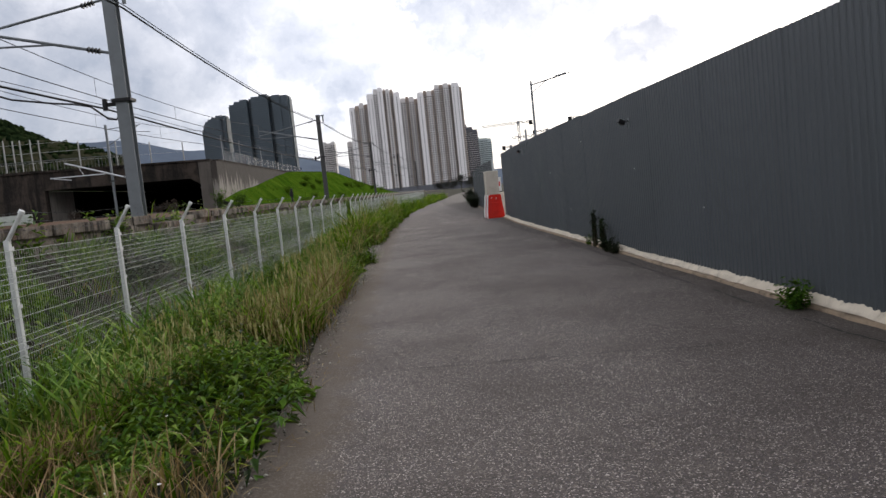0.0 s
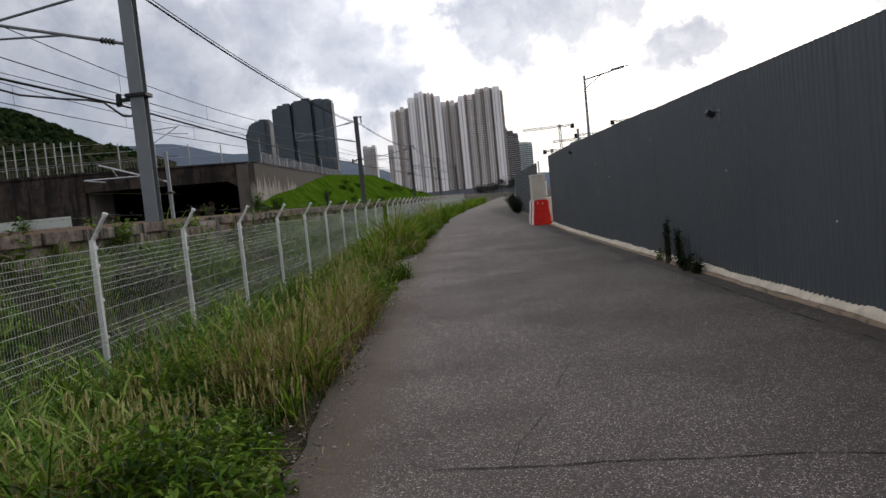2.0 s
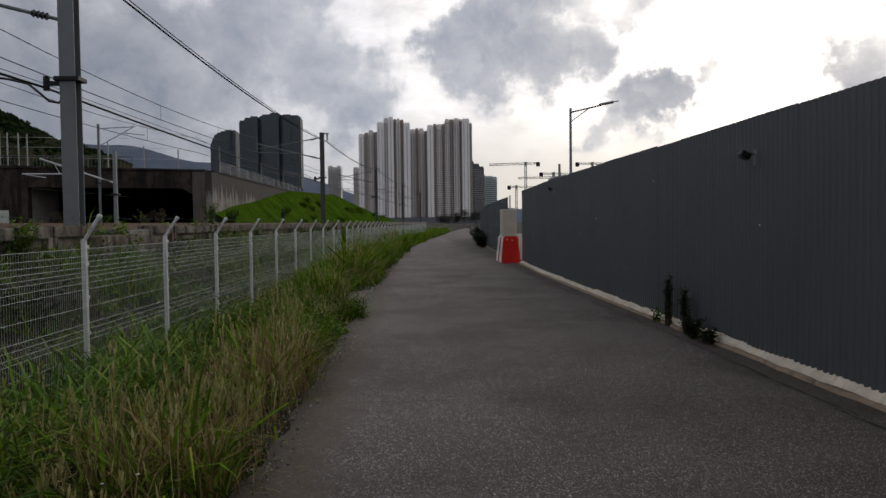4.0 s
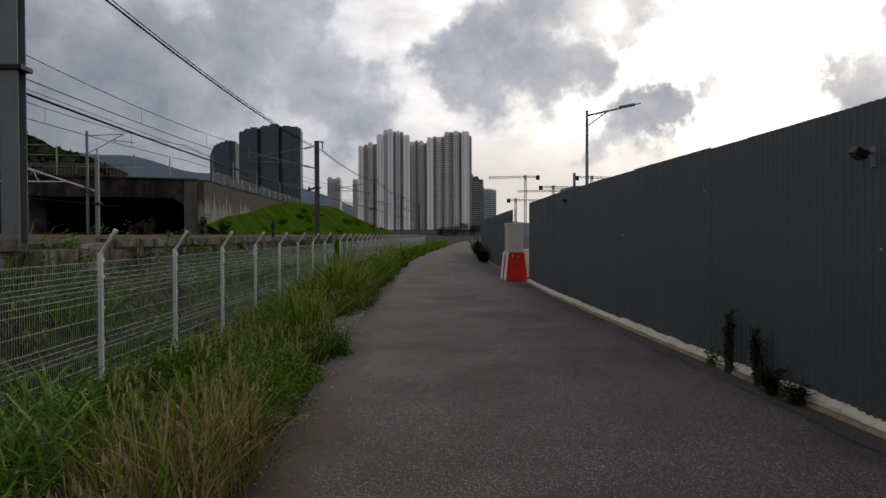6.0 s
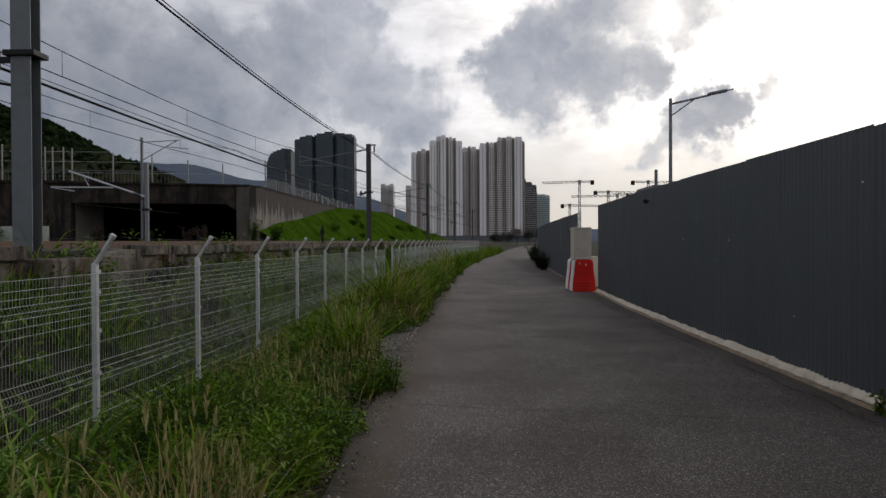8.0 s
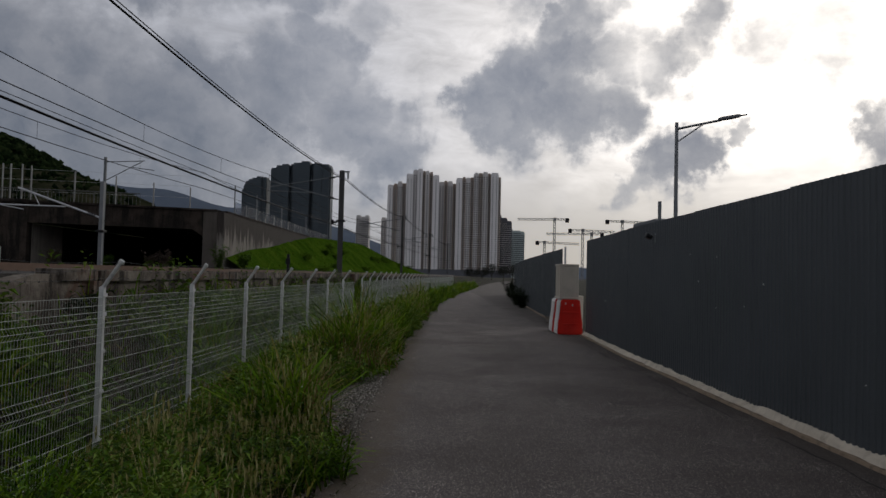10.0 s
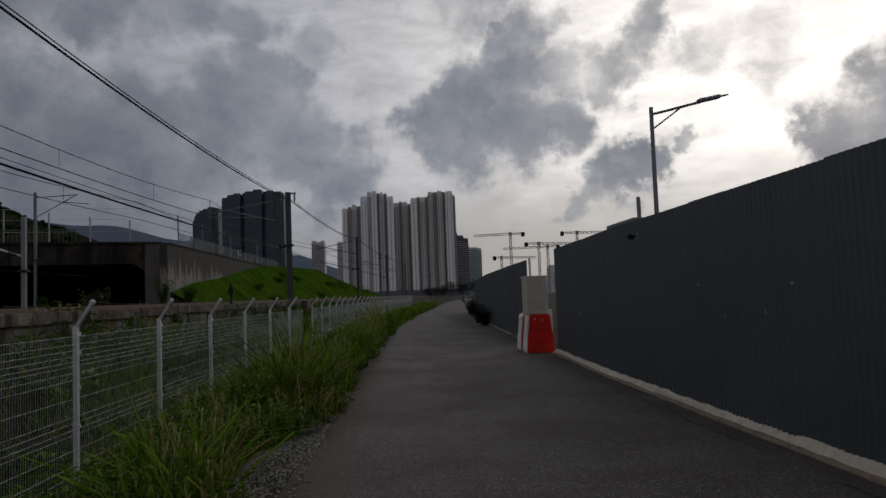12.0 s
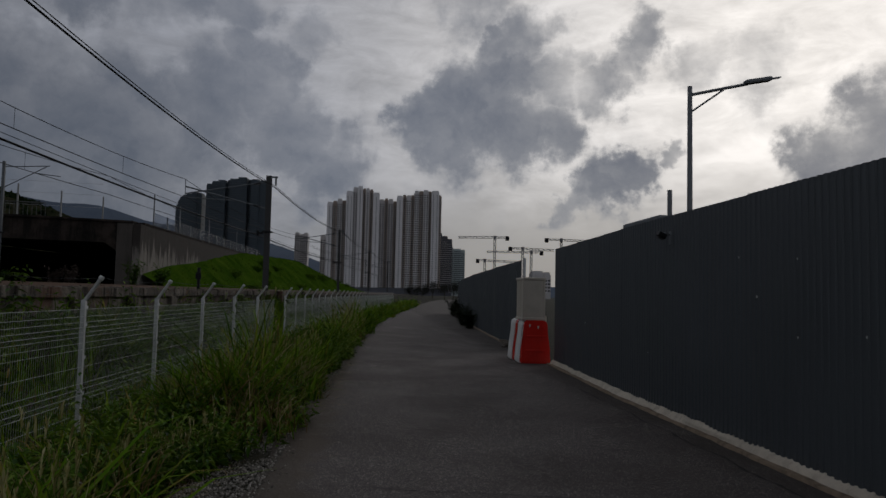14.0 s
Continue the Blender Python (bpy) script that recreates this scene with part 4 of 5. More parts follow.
MW = (TOW_W, TOW_B, TOW_G)
tower(-69, 1010, 122, [(0, 7, 0, 0, 0), (7.5, 13, -4, -2, 1), (13.5, 20, -2, -5, 2), (20, 26, -6, -3, 1)], "slim pale apartment tower in a dense cluster", MW)
tower(-43, 1000, 140, [(0, 9, 3, 4, 0), (9, 15, 0, -2, 2), (15, 22, 4, -3, 0), (22, 26, -2, -1, 1), (26, 31, 2, -1, 2), (31, 36, -3, 0, 1), (36, 44.5, 5, 5, 0)], "tall white and brown apartment tower with stepped bays", MW)
tower(0.5, 1020, 129, [(1, 8, 2, 0, 2), (8, 13, -3, -2, 1), (13, 20, 2, -1, 2), (20, 25.5, -1, 2, 1)], "grey apartment tower set back in the cluster", MW)
tower(25, 1000, 134, [(0, 8, 3, 2, 0), (8, 13, -2, 0, 1), (13, 19, 2, 1, 2), (19, 24, -4, 0, 1), (24, 30, 1, -6, 2), (30, 36, -3, -6, 1), (36, 43, 2, -7, 2), (43, 47, -4, -6, 1), (47, 57, 5, -6, 0), (57, 61, -3, -1, 1)], "tall pale apartment tower with brown recessed bays", MW)
tower(86, 1060, 84, [(0, 7, 0, -4, 0), (7, 15, 2, 0, 0), (15, 22, -2, 4, 0)], "charcoal apartment tower beyond the cluster", (TOW_K,))
tower(104, 1120, 72, [(0, 12, 0, 0, 0), (12, 24, 2, 2, 0), (24, 30, -2, 3, 0)], "pale blue-green glass tower in the distance", (GLASSY,), False)
tower(-121, 1100, 86, [(0, 7, 0, 0, 0), (7, 13, -2, 2, 0), (13, 19, 2, 0, 0)], "small grey tower far off in haze", (TOW_G,))
tower(-82, 1080, 82, [(0, 7, 0, 0, 0), (7, 14, 2, 1, 0)], "small grey tower beside the cluster", (TOW_G,))
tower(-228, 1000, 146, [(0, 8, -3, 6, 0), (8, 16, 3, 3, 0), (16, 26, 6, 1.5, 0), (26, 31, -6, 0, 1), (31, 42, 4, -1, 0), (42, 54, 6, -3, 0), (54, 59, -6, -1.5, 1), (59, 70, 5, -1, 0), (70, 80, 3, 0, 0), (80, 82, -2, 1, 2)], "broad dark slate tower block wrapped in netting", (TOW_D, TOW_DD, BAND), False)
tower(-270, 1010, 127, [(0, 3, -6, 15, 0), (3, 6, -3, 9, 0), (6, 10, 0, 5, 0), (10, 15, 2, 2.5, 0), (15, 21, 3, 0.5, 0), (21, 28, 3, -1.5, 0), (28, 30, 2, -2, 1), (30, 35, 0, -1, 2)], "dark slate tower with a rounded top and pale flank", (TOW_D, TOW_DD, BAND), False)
slab("podium", (-90, 985, 0), (95, 990, 9), TOW_K, "dark brown podium of the apartment towers", "building", kind="")


# ---- cranes ----
def crane(x, y, top, jib_l, jib_r, label):
    thing = empty("tower_crane", (x, y, 0), label=label, category="crane", group="tower cranes")

    def lattice(name, a, b, wide, cell):
        a, b = Vector(a), Vector(b)
        d = b - a
        n = max(2, int(d.length / cell))
        s = Vector((0, 0, 1)) if abs(d.normalized().z) < 0.5 else Vector((1, 0, 0))
        lines = []
        for sy in (-0.5, 0.5):
            for ss in (-0.5, 0.5):
                o = s * wide * ss + Vector((0, wide * sy, 0))
                lines.append([a + o, b + o])
            for i in range(n):
                p, q = a + d * (i / n), a + d * ((i + 1) / n)
                k = 1 if i % 2 else -1
                lines.append([p + s * wide * 0.5 * k + Vector((0, wide * sy, 0)), q - s * wide * 0.5 * k + Vector((0, wide * sy, 0))])
        v, f = wire_mesh(lines, 0.17)
        mesh_ob(name, v, f, CRANE_Y, thing)

    lattice("mast", (0, 0, 0), (0, 0, top), 1.7, 2.4)
    lattice("jib", (0, 0, top + 1), (-jib_l, 0, top + 0.3), 1.5, 2.2)
    lattice("counter_jib", (0, 0, top + 1), (jib_r, 0, top + 1.2), 1.3, 2.0)
    bm = bmesh.new()
    s = 1 if jib_r > 0 else -1
    box(bm, (jib_r - 1.6, -1.2, top - 1.4), (jib_r + 1.2, 1.2, top + 2.2), 0.2)
    part("counterweight", bm, BLACK, thing)
    bm = bmesh.new()
    box(bm, (-1.1, -1.3, top - 0.6), (1.1, 0.2, top + 2.4), 0.2)
    part("cab", bm, CRANE_Y, thing)


crane(95, 600, 48, 30, 10.5, "slender tower crane with a long level jib")
crane(118, 600, 39.5, -26, -10, "tower crane behind the hoarding, jib across the sky")
crane(129.5, 620, 38, 38, 9, "distant tower crane on the building site")
crane(150, 600, 47.5, -40, -12, "tower crane with its jib over the hoarding")
crane(93, 640, 31, -30, -6, "low distant tower crane")
tower(137, 640, 22, [(0, 8, 0, 0, 0), (8, 14, 2, 1, 0)], "unfinished grey concrete block on the site", (TOW_G,))


# ---- street lamp and things behind the hoarding ----
lampost = empty("street_lamp", (4.5, 24.9, -0.05), label="slim grey street lamp with a braced arm behind the hoarding", category="street lamp")
bm = bmesh.new()
tube(bm, (0, 0, 0), (0, 0, 4.85), 0.05, 0.035, 12)
part("pole", bm, LAMP_G, lampost)
bm = bmesh.new()
tube(bm, (0, 0, 4.72), (0.85, -0.11, 4.9), 0.024)
tube(bm, (0, 0, 4.45), (0.5, -0.06, 4.81), 0.014)
part("arm", bm, LAMP_G, lampost)
bm = bmesh.new()
box(bm, (-0.21, -0.07, -0.035), (0.21, 0.07, 0.035), 0.03, Matrix.Translation((1.0, -0.13, 4.95)) @ Matrix.Rotation(radians(-11), 4, "Y"))
box(bm, (0.18, -0.03, -0.012), (0.36, 0.03, 0.012), 0.008, Matrix.Translation((1.0, -0.13, 4.95)) @ Matrix.Rotation(radians(-11), 4, "Y"))
part("lamp_head", bm, LAMP_G, lampost)
bm = bmesh.new()
tube(bm, (4.15, 24.8, 0), (4.15, 24.8, 3.2), 0.035, seg=10)
tagged(part("steel_pipe", bm, LAMP_G), "short dark steel pipe standing behind the hoarding", "post")
bm = bmesh.new()
box(bm, (4.3, 25.6, -0.05), (5.6, 27.3, 2.93), 0.03)
tagged(part("site_cabin", bm, LAMP_G), "dark flat-topped site cabin behind the hoarding", "cabin")


# ---- water barriers ----
def barrier(y, long, mat, label):
    thing = empty("water_barrier", (3.7, y, 0), label=label, category="barrier", group="water-filled barriers")
    bm = bmesh.new()
    prof = [(-0.36, 0.0), (-0.36, 0.14), (-0.32, 0.3), (-0.28, 0.95), (-0.24, 1.02), (0.24, 1.02), (0.28, 0.95), (0.32, 0.3), (0.36, 0.14), (0.36, 0.0)]
    a = [bm.verts.new((px, 0, pz)) for px, pz in prof]
    b = [bm.verts.new((px, long, pz)) for px, pz in prof]
    bm.faces.new(a)
    bm.faces.new(b[::-1])
    for i in range(len(prof)):
        j = (i + 1) % len(prof)
        bm.faces.new((a[j], a[i], b[i], b[j]))
    bmesh.ops.bevel(bm, geom=list(bm.edges), offset=0.025, segments=2, affect="EDGES")
    part("shell", bm, mat, thing)
    return thing


front = barrier(31.65, 0.16, RED, "red plastic water-filled barrier at the hoarding gap")
for px in (-0.15, 0.05):
    bm = bmesh.new()
    box(bm, (px - 0.018, -0.008, 0.84 - px * 0.2), (px + 0.018, 0.01, 0.9 - px * 0.2), 0.005)
    part("slot_plug", bm, BEIGE, front, "small beige plug in the barrier face")
for z in (0.28, 0.62):
    bm = bmesh.new()
    box(bm, (-0.24, -0.014, z), (0.24, 0.01, z + 0.05), 0.012)
    part("moulded_rib", bm, RED, front)
barrier(31.83, 0.58, WHITE, "white plastic water-filled barrier in the row").location.x = 3.69
barrier(32.43, 0.3, RED, "red plastic water-filled barrier further along the row").location.x = 3.69
barrier(32.75, 0.6, WHITE, "white plastic water-filled barrier at the end of the row").location.x = 3.69
screen = empty("barrier_screen", (3.66, 31.72, 1.02), label="beige plastic screen box standing on the water barriers", category="screen")
bm = bmesh.new()
box(bm, (-0.265, 0.02, 0.03), (0.265, 0.85, 0.99), 0.03)
part("body", bm, BEIGE, screen)
for z in (0.0, 0.96):
    bm = bmesh.new()
    box(bm, (-0.285, 0.0, z), (0.285, 0.87, z + 0.07), 0.02)
    part("rim", bm, BEIGE, screen)
for px in (-0.275, 0.225):
    bm = bmesh.new()
    box(bm, (px, 0.005, 0.06), (px + 0.05, 0.06, 0.97), 0.012)
    part("corner_rib", bm, BEIGE, screen)
for py in (0.28, 0.56):
    bm = bmesh.new()
    box(bm, (-0.28, py, 0.06), (-0.255, py + 0.05, 0.97), 0.01)
    part("side_rib", bm, BEIGE, screen)

# seen through the gap: a board, a pallet and planks
board = empty("site_sign", (4.45, 37.0, -0.05), label="white and red sign board on a post beyond the gap", category="sign")
bm = bmesh.new()
tube(bm, (0, 0, 0), (0, 0, 1.9), 0.03, seg=8)
part("post", bm, GALV, board)
bm = bmesh.new()
box(bm, (-0.2, -0.05, 1.15), (0.25, -0.03, 1.85), 0.005)
part("plate", bm, WHITE, board)
bm = bmesh.new()
box(bm, (-0.14, -0.056, 1.4), (0.19, -0.052, 1.62))
part("red_panel", bm, RED, board, "red printed panel")
bm = bmesh.new()
box(bm, (4.3, 35.0, -0.05), (4.75, 35.5, 1.05), 0.03)
tagged(part("concrete_block", bm, KERB), "pale concrete block standing inside the gap", "block")
bm = bmesh.new()
box(bm, (4.18, 35.55, -0.05), (4.24, 35.62, 2.72), 0.006)
tagged(part("end_post", bm, GALV), "galvanised steel post at the hoarding end", "post")
for k in range(4):
    bm = bmesh.new()
    box(bm, (-0.55, -0.06, 0.0), (0.55, 0.06, 0.045), 0.008)
    o = tagged(part("plank", bm, material("weathered_wood", concrete((0.14, 0.115, 0.09), (0.05, 0.04, 0.03), 3.0), 0.9) if k == 0 else bpy.data.materials["weathered_wood"]), "weathered timber plank lying by the hoarding foot", "plank", group="loose planks")
    o.matrix_world = pose(3.95 + 0.05 * k, 37.4 + 0.12 * (k % 2), 0.002 + 0.046 * k, 0, 0, 78 + 9 * k)


# ---- floodlights on the hoarding ----
def floodlight(y, z, label):
    x = 3.83 + bend(y)
    thing = empty("floodlight", (x, y, z), label=label, category="floodlight", group="hoarding floodlights")
    bm = bmesh.new()
    box(bm, (-0.02, -0.04, -0.12), (0.0, 0.04, 0.06), 0.004)
    part("back_plate", bm, LAMP_G, thing)
    bm = bmesh.new()
    tube(bm, (-0.01, 0, 0.0), (-0.1, 0, 0.03), 0.014)
    part("bracket", bm, LAMP_G, thing)
    bm = bmesh.new()
    box(bm, (-0.06, -0.06, -0.035), (0.06, 0.06, 0.035), 0.018, Matrix.Translation((-0.14, 0, 0.0)) @ Matrix.Rotation(radians(28), 4, "Y"))
    part("housing", bm, BLACK, thing)
    bm = bmesh.new()
    box(bm, (-0.045, -0.045, -0.008), (0.045, 0.045, 0.0), 0.003, Matrix.Translation((-0.157, 0, -0.033)) @ Matrix.Rotation(radians(28), 4, "Y"))
    part("lens", bm, WIN, thing, "dark glass lens")


floodlight(12.3, 2.3, "small black floodlight bracketed to the hoarding")
floodlight(24.05, 2.46, "small black floodlight bracketed to the hoarding")


# small chips of bare metal on the hoarding face
chips = random.Random(12)
cv, cf = [], []
for y, z in ((20.02, 1.32), (22.14, 2.07), (24.87, 0.81), (19.47, 1.62), (21.0, 1.26), (21.0, 2.0), (28.5, 1.1), (21.76, 1.64), (12.2, 1.5), (9.4, 0.9), (15.8, 2.2), (17.3, 0.7)):
    a, b = chips.uniform(0.004, 0.007), chips.uniform(0.006, 0.013)
    base = len(cv)
    x = 3.8165 + bend(y)
    for dx in (-0.002, 0.012):
        cv += [(x + dx, y - a, z - b), (x + dx, y + a * 0.7, z - b * 0.6), (x + dx, y + a, z + b), (x + dx, y - a * 0.6, z + b * 0.8)]
    cf += [(base, base + 1, base + 2, base + 3)] + [(base + i, base + (i + 1) % 4, base + 4 + (i + 1) % 4, base + 4 + i) for i in range(4)]
tagged(mesh_ob("paint_chips", cv, cf, WHITE), "small pale paint chips on the hoarding face", "paint chips", kind="stuff")

# ---- cracks and joints in the asphalt ----
CRACK = material("dark_crack", lambda n, pos: n.ramp(n.noise(world_pos(n), 30.0), [(0.3, (0.012, 0.011, 0.01)), (0.7, (0.03, 0.028, 0.026))]), 0.95)


def crack(x0, y0, x1, y1, wide, seed, label):
    g = random.Random(seed)
    n = max(8, int(math.hypot(x1 - x0, y1 - y0) / 0.09))
    d = Vector((x1 - x0, y1 - y0)).normalized()
    s = Vector((-d.y, d.x))
    vs, fs = [], []
    for i in range(n + 1):
        t = i / n
        c = Vector((x0, y0)).lerp(Vector((x1, y1)), t) + s * (0.06 * noise.noise(Vector((seed, i * 0.13, 0))) + 0.02 * noise.noise(Vector((seed, i * 0.6, 4))))
        hw = wide * g.uniform(0.25, 1.0) * (0.35 + 0.65 * min(1, 6 * t, 6 * (1 - t))) * (0.25 if noise.noise(Vector((seed + 9, i * 0.11, 1))) < -0.12 else 1.0)
        f = (c.x - LEFT - bend(c.y)) / (RIGHT - LEFT)
        z = 0.004 * noise.noise(Vector((c.x * 0.5, c.y * 0.35, 4))) * (1 - abs(2 * f - 1)) + 0.0045
        a, b = c - s * hw, c + s * hw
        vs += [(a.x, a.y, z), (b.x, b.y, z)]
        if i:
            fs.append((2 * i - 2, 2 * i, 2 * i + 1, 2 * i - 1))
    tagged(mesh_ob("road_crack", vs, fs, CRACK), label, "crack", kind="structure")


for n, (x0, y0, x1, y1, wd, label) in enumerate((
        (-0.9, 6.2, 3.4, 5.65, 0.011, "dark transverse joint across the asphalt"), (-0.6, 10.55, 2.4, 10.45, 0.008, "dark transverse joint across the asphalt"),
        (-0.85, 15.65, 2.6, 15.0, 0.012, "dark transverse joint across the asphalt"), (-0.6, 20.6, 2.8, 20.0, 0.01, "dark transverse joint across the asphalt"),
        (3.5, 2.0, 3.4, 6.5, 0.022, "ragged dark crack running along the hoarding side"), (3.4, 6.5, 3.38, 10.0, 0.026, "ragged dark crack running along the hoarding side"), (3.38, 10.0, 3.42, 12.6, 0.024, "ragged dark crack running along the hoarding side"), (3.4, 9.6, 3.45, 15.2, 0.02, "ragged dark crack running along the hoarding side"), (3.44, 14.8, 3.4, 18.6, 0.022, "ragged dark crack running along the hoarding side"),
        (3.38, 18.6, 3.45, 28.0, 0.022, "ragged dark crack running along the hoarding side"), (0.2, 6.05, 0.9, 8.3, 0.006, "hairline crack wandering along the asphalt"))):
    crack(x0, y0, x1, y1, wd, n + 3, label)


# ---- verge plants ----
rng = np.random.default_rng(7)


def value_noise(x, y, scale, seed):
    r = np.random.default_rng(seed).random((97, 97))
    u, v = x * scale, y * scale
    i, j = np.floor(u).astype(int), np.floor(v).astype(int)
    fu, fv = u - i, v - j
    fu, fv = fu * fu * (3 - 2 * fu), fv * fv * (3 - 2 * fv)
    i, j = i % 96, j % 96
    return (r[i, j] * (1 - fu) + r[i + 1, j] * fu) * (1 - fv) + (r[i, j + 1] * (1 - fu) + r[i + 1, j + 1] * fu) * fv


BY, BX = np.array([p[0] for p in BEND]), np.array([p[1] for p in BEND])
GU = np.array([-60, -20, -7.3, -7.0, -6.9, -6.0, -4.9, -4.3, -3.5, -2.5, -1.7, -1.2, -0.8, 60])
GZ = np.array([1.45, 1.45, 1.4, 1.35, 1.0, 0.45, -0.2, -0.42, -0.4, -0.2, -0.07, -0.04, -0.05, -0.05])


def bend_a(y):
    return np.interp(y, BY, BX)


def big_mesh(name, verts, loops, counts, mat, label, category, parent=None):
    """One mesh from arrays: vertices (n, 3), the faces' corners, and how many corners each face has."""
    me = bpy.data.meshes.new(name)
    me.vertices.add(len(verts))
    me.vertices.foreach_set("co", np.ascontiguousarray(verts, np.float32).ravel())
    me.loops.add(len(loops))
    me.loops.foreach_set("vertex_index", loops.astype(np.int32))
    me.polygons.add(len(counts))
    starts = np.concatenate([[0], np.cumsum(counts)[:-1]])
    me.polygons.foreach_set("loop_start", starts.astype(np.int32))
    me.update(calc_edges=True)
    me.materials.append(mat)
    ob = new(name, me)
    if parent is not None:
        ob.parent = parent
        return ob
    return tagged(ob, label, category, kind="stuff")


def blade_mesh(name, root, height, width, lean, mat, label, category="grass"):
    """Curved tapering blades: two quads and a tip each."""
    n = len(root)
    a = rng.uniform(0, 2 * np.pi, n)
    out = np.stack([np.cos(a), np.sin(a), np.zeros(n)], 1)
    b = a + np.pi / 2 + rng.normal(0, 0.5, n)
    side = np.stack([np.cos(b), np.sin(b), np.zeros(n)], 1) * width[:, None]
    rows = []
    for f, wd in ((0.0, 0.8), (0.4, 1.0), (0.75, 0.7)):
        c = root + out * (lean * f ** 1.8)[:, None]
        c[:, 2] += height * (f - 0.28 * (lean / (height + 1e-3)) * f * f)
        rows += [c - side * wd, c + side * wd]
    tip = root + out * lean[:, None]
    tip[:, 2] += height * (1 - 0.4 * np.clip(lean / (height + 1e-3), 0, 1.6))
    rows.append(tip)
    v = np.stack(rows, 1).reshape(-1, 3)
    base = (np.arange(n) * 7)[:, None]
    loops = (base + np.array([0, 1, 3, 2, 2, 3, 5, 4, 4, 5, 6])).ravel()
    return big_mesh(name, v, loops, np.tile([4, 4, 3], n), mat, label, category)


def leaf_arrays(root, direction, length, width, droop):
    """Pointed leaves folded along the middle: root, tip, two sides."""
    n = len(root)
    d = direction / np.linalg.norm(direction, axis=1)[:, None]
    up = np.tile([0.0, 0.0, 1.0], (n, 1))
    side = np.cross(d, up) + 1e-5
    side /= np.linalg.norm(side, axis=1)[:, None]
    mid = root + d * (length * 0.45)[:, None]
    tip = root + d * length[:, None]
    tip[:, 2] -= droop * length
    lift = np.zeros((n, 3))
    lift[:, 2] = width * 0.35
    v = np.stack([root, mid - side * width[:, None] + lift, tip, mid + side * width[:, None] + lift], 1).reshape(-1, 3)
    base = (np.arange(n) * 4)[:, None]
    return v, (base + np.array([0, 1, 2, 0, 2, 3])).ravel(), np.full(2 * n, 3)


def verge_points(n, y0, y1, u0, u1, power=1.0):
    y = y0 + (y1 - y0) * rng.random(n) ** power
    u = rng.uniform(u0, u1, n)
    return u, y


def ground_a(u):
    return np.interp(u, GU, GZ)


def tallness(u, y):
    """How high the growth stands: low beside the path, rank by the fence, in tufts."""
    clump = value_noise(u + 50, y + 50, 0.75, 3) * 0.55 + value_noise(u + 50, y + 50, 2.2, 4) * 0.45
    edge = np.interp(u, [-7.0, -4.4, -4.1, -3.3, -2.6, -1.5, -0.9], [0.8, 0.8, 0.3, 0.4, 0.7, 1.05, 0.35])
    far = np.interp(y, [0, 12, 19, 32, 60], [1.0, 1.05, 1.4, 1.65, 1.45])
    return edge * far * np.clip(0.12 + 3.8 * (clump - 0.34), 0.1, 2.1)


def leafy(u, y):
    """Where broad-leaved weeds have taken over from the grass."""
    return value_noise(u + 50, y + 50, 0.9, 41) * 0.7 + 0.4 * value_noise(u + 50, y + 50, 2.4, 42) + 0.22 * np.exp(-((y - 4.2) / 1.6) ** 2) * np.exp(-((u + 2.0) / 0.8) ** 2)


def withered(u, y):
    """Where the growth has dried brown."""
    return value_noise(u + 50, y + 50, 0.6, 61) * 0.65 + 0.35 * value_noise(u + 50, y + 50, 2.0, 62) + 0.2 * np.exp(-((y - 5.0) / 4.0) ** 2) + 0.07 * np.exp(-((u + 1.6) / 0.45) ** 2) * (y > 8)


def keep_growth(u, y):
    """Growth thins out raggedly along the asphalt edge."""
    rim = -1.08 + 0.6 * (value_noise(u * 0 + 3, y + 9, 0.75, 11) - 0.55) + 0.22 * (value_noise(u * 0 + 5, y + 9, 2.9, 12) - 0.5)
    shoulder = 0.52 * np.exp(-((y - 20.4) / 2.2) ** 2)
    thick = value_noise(u + 40, y + 40, 2.6, 51) * 0.6 + value_noise(u + 40, y + 40, 6.0, 52) * 0.4
    return (u < rim - shoulder + rng.normal(0, 0.07, len(u))) & (rng.random(len(u)) < np.clip((thick - 0.26) * 3.2, 0.05, 1.0))


def sow(n, y0, y1, u0, u1, power=1.0):
    u, y = verge_points(n, y0, y1, u0, u1, power)
    k = keep_growth(u, y)
    u, y = u[k], y[k]
    return u, y, np.stack([u + bend_a(y), y, ground_a(u) - 0.01], 1)


sets = []
for n, y0, y1, u0, u1, hs, ws in ((18000, -7.0, 2.0, -4.3, -0.7, 0.5, 0.009), (60000, 2.0, 17.0, -4.3, -0.7, 0.57, 0.0085), (56000, 17.0, 36.0, -4.2, -0.7, 0.6, 0.0105), (44000, 36.0, 125.0, -4.6, -0.8, 0.6, 0.016), (46000, -7.0, 60.0, -6.9, -4.1, 0.5, 0.011)):
    u, y, p = sow(n, y0, y1, u0, u1)
    k = rng.random(len(u)) < np.where(leafy(u, y) > 0.61, 0.2, 1.0) * np.where(withered(u, y) > 0.62, 0.4, 1.0)
    u, y, p = u[k], y[k], p[k]
    h = hs * tallness(u, y) * rng.uniform(0.5, 1.25, len(u))
    sets.append((p, h, ws * rng.uniform(0.6, 1.5, len(u)), h * rng.uniform(0.2, 1.3, len(u))))
p, h, wd, ln = (np.concatenate([q[i] for q in sets]) for i in range(4))
tall_kind = h > 0.2 * rng.uniform(0.6, 1.6, len(h))
blade_mesh("verge_grass", p[tall_kind], h[tall_kind], wd[tall_kind] * 1.1, ln[tall_kind], GRASS, "rank green and yellowing grass along the fence", "grass")
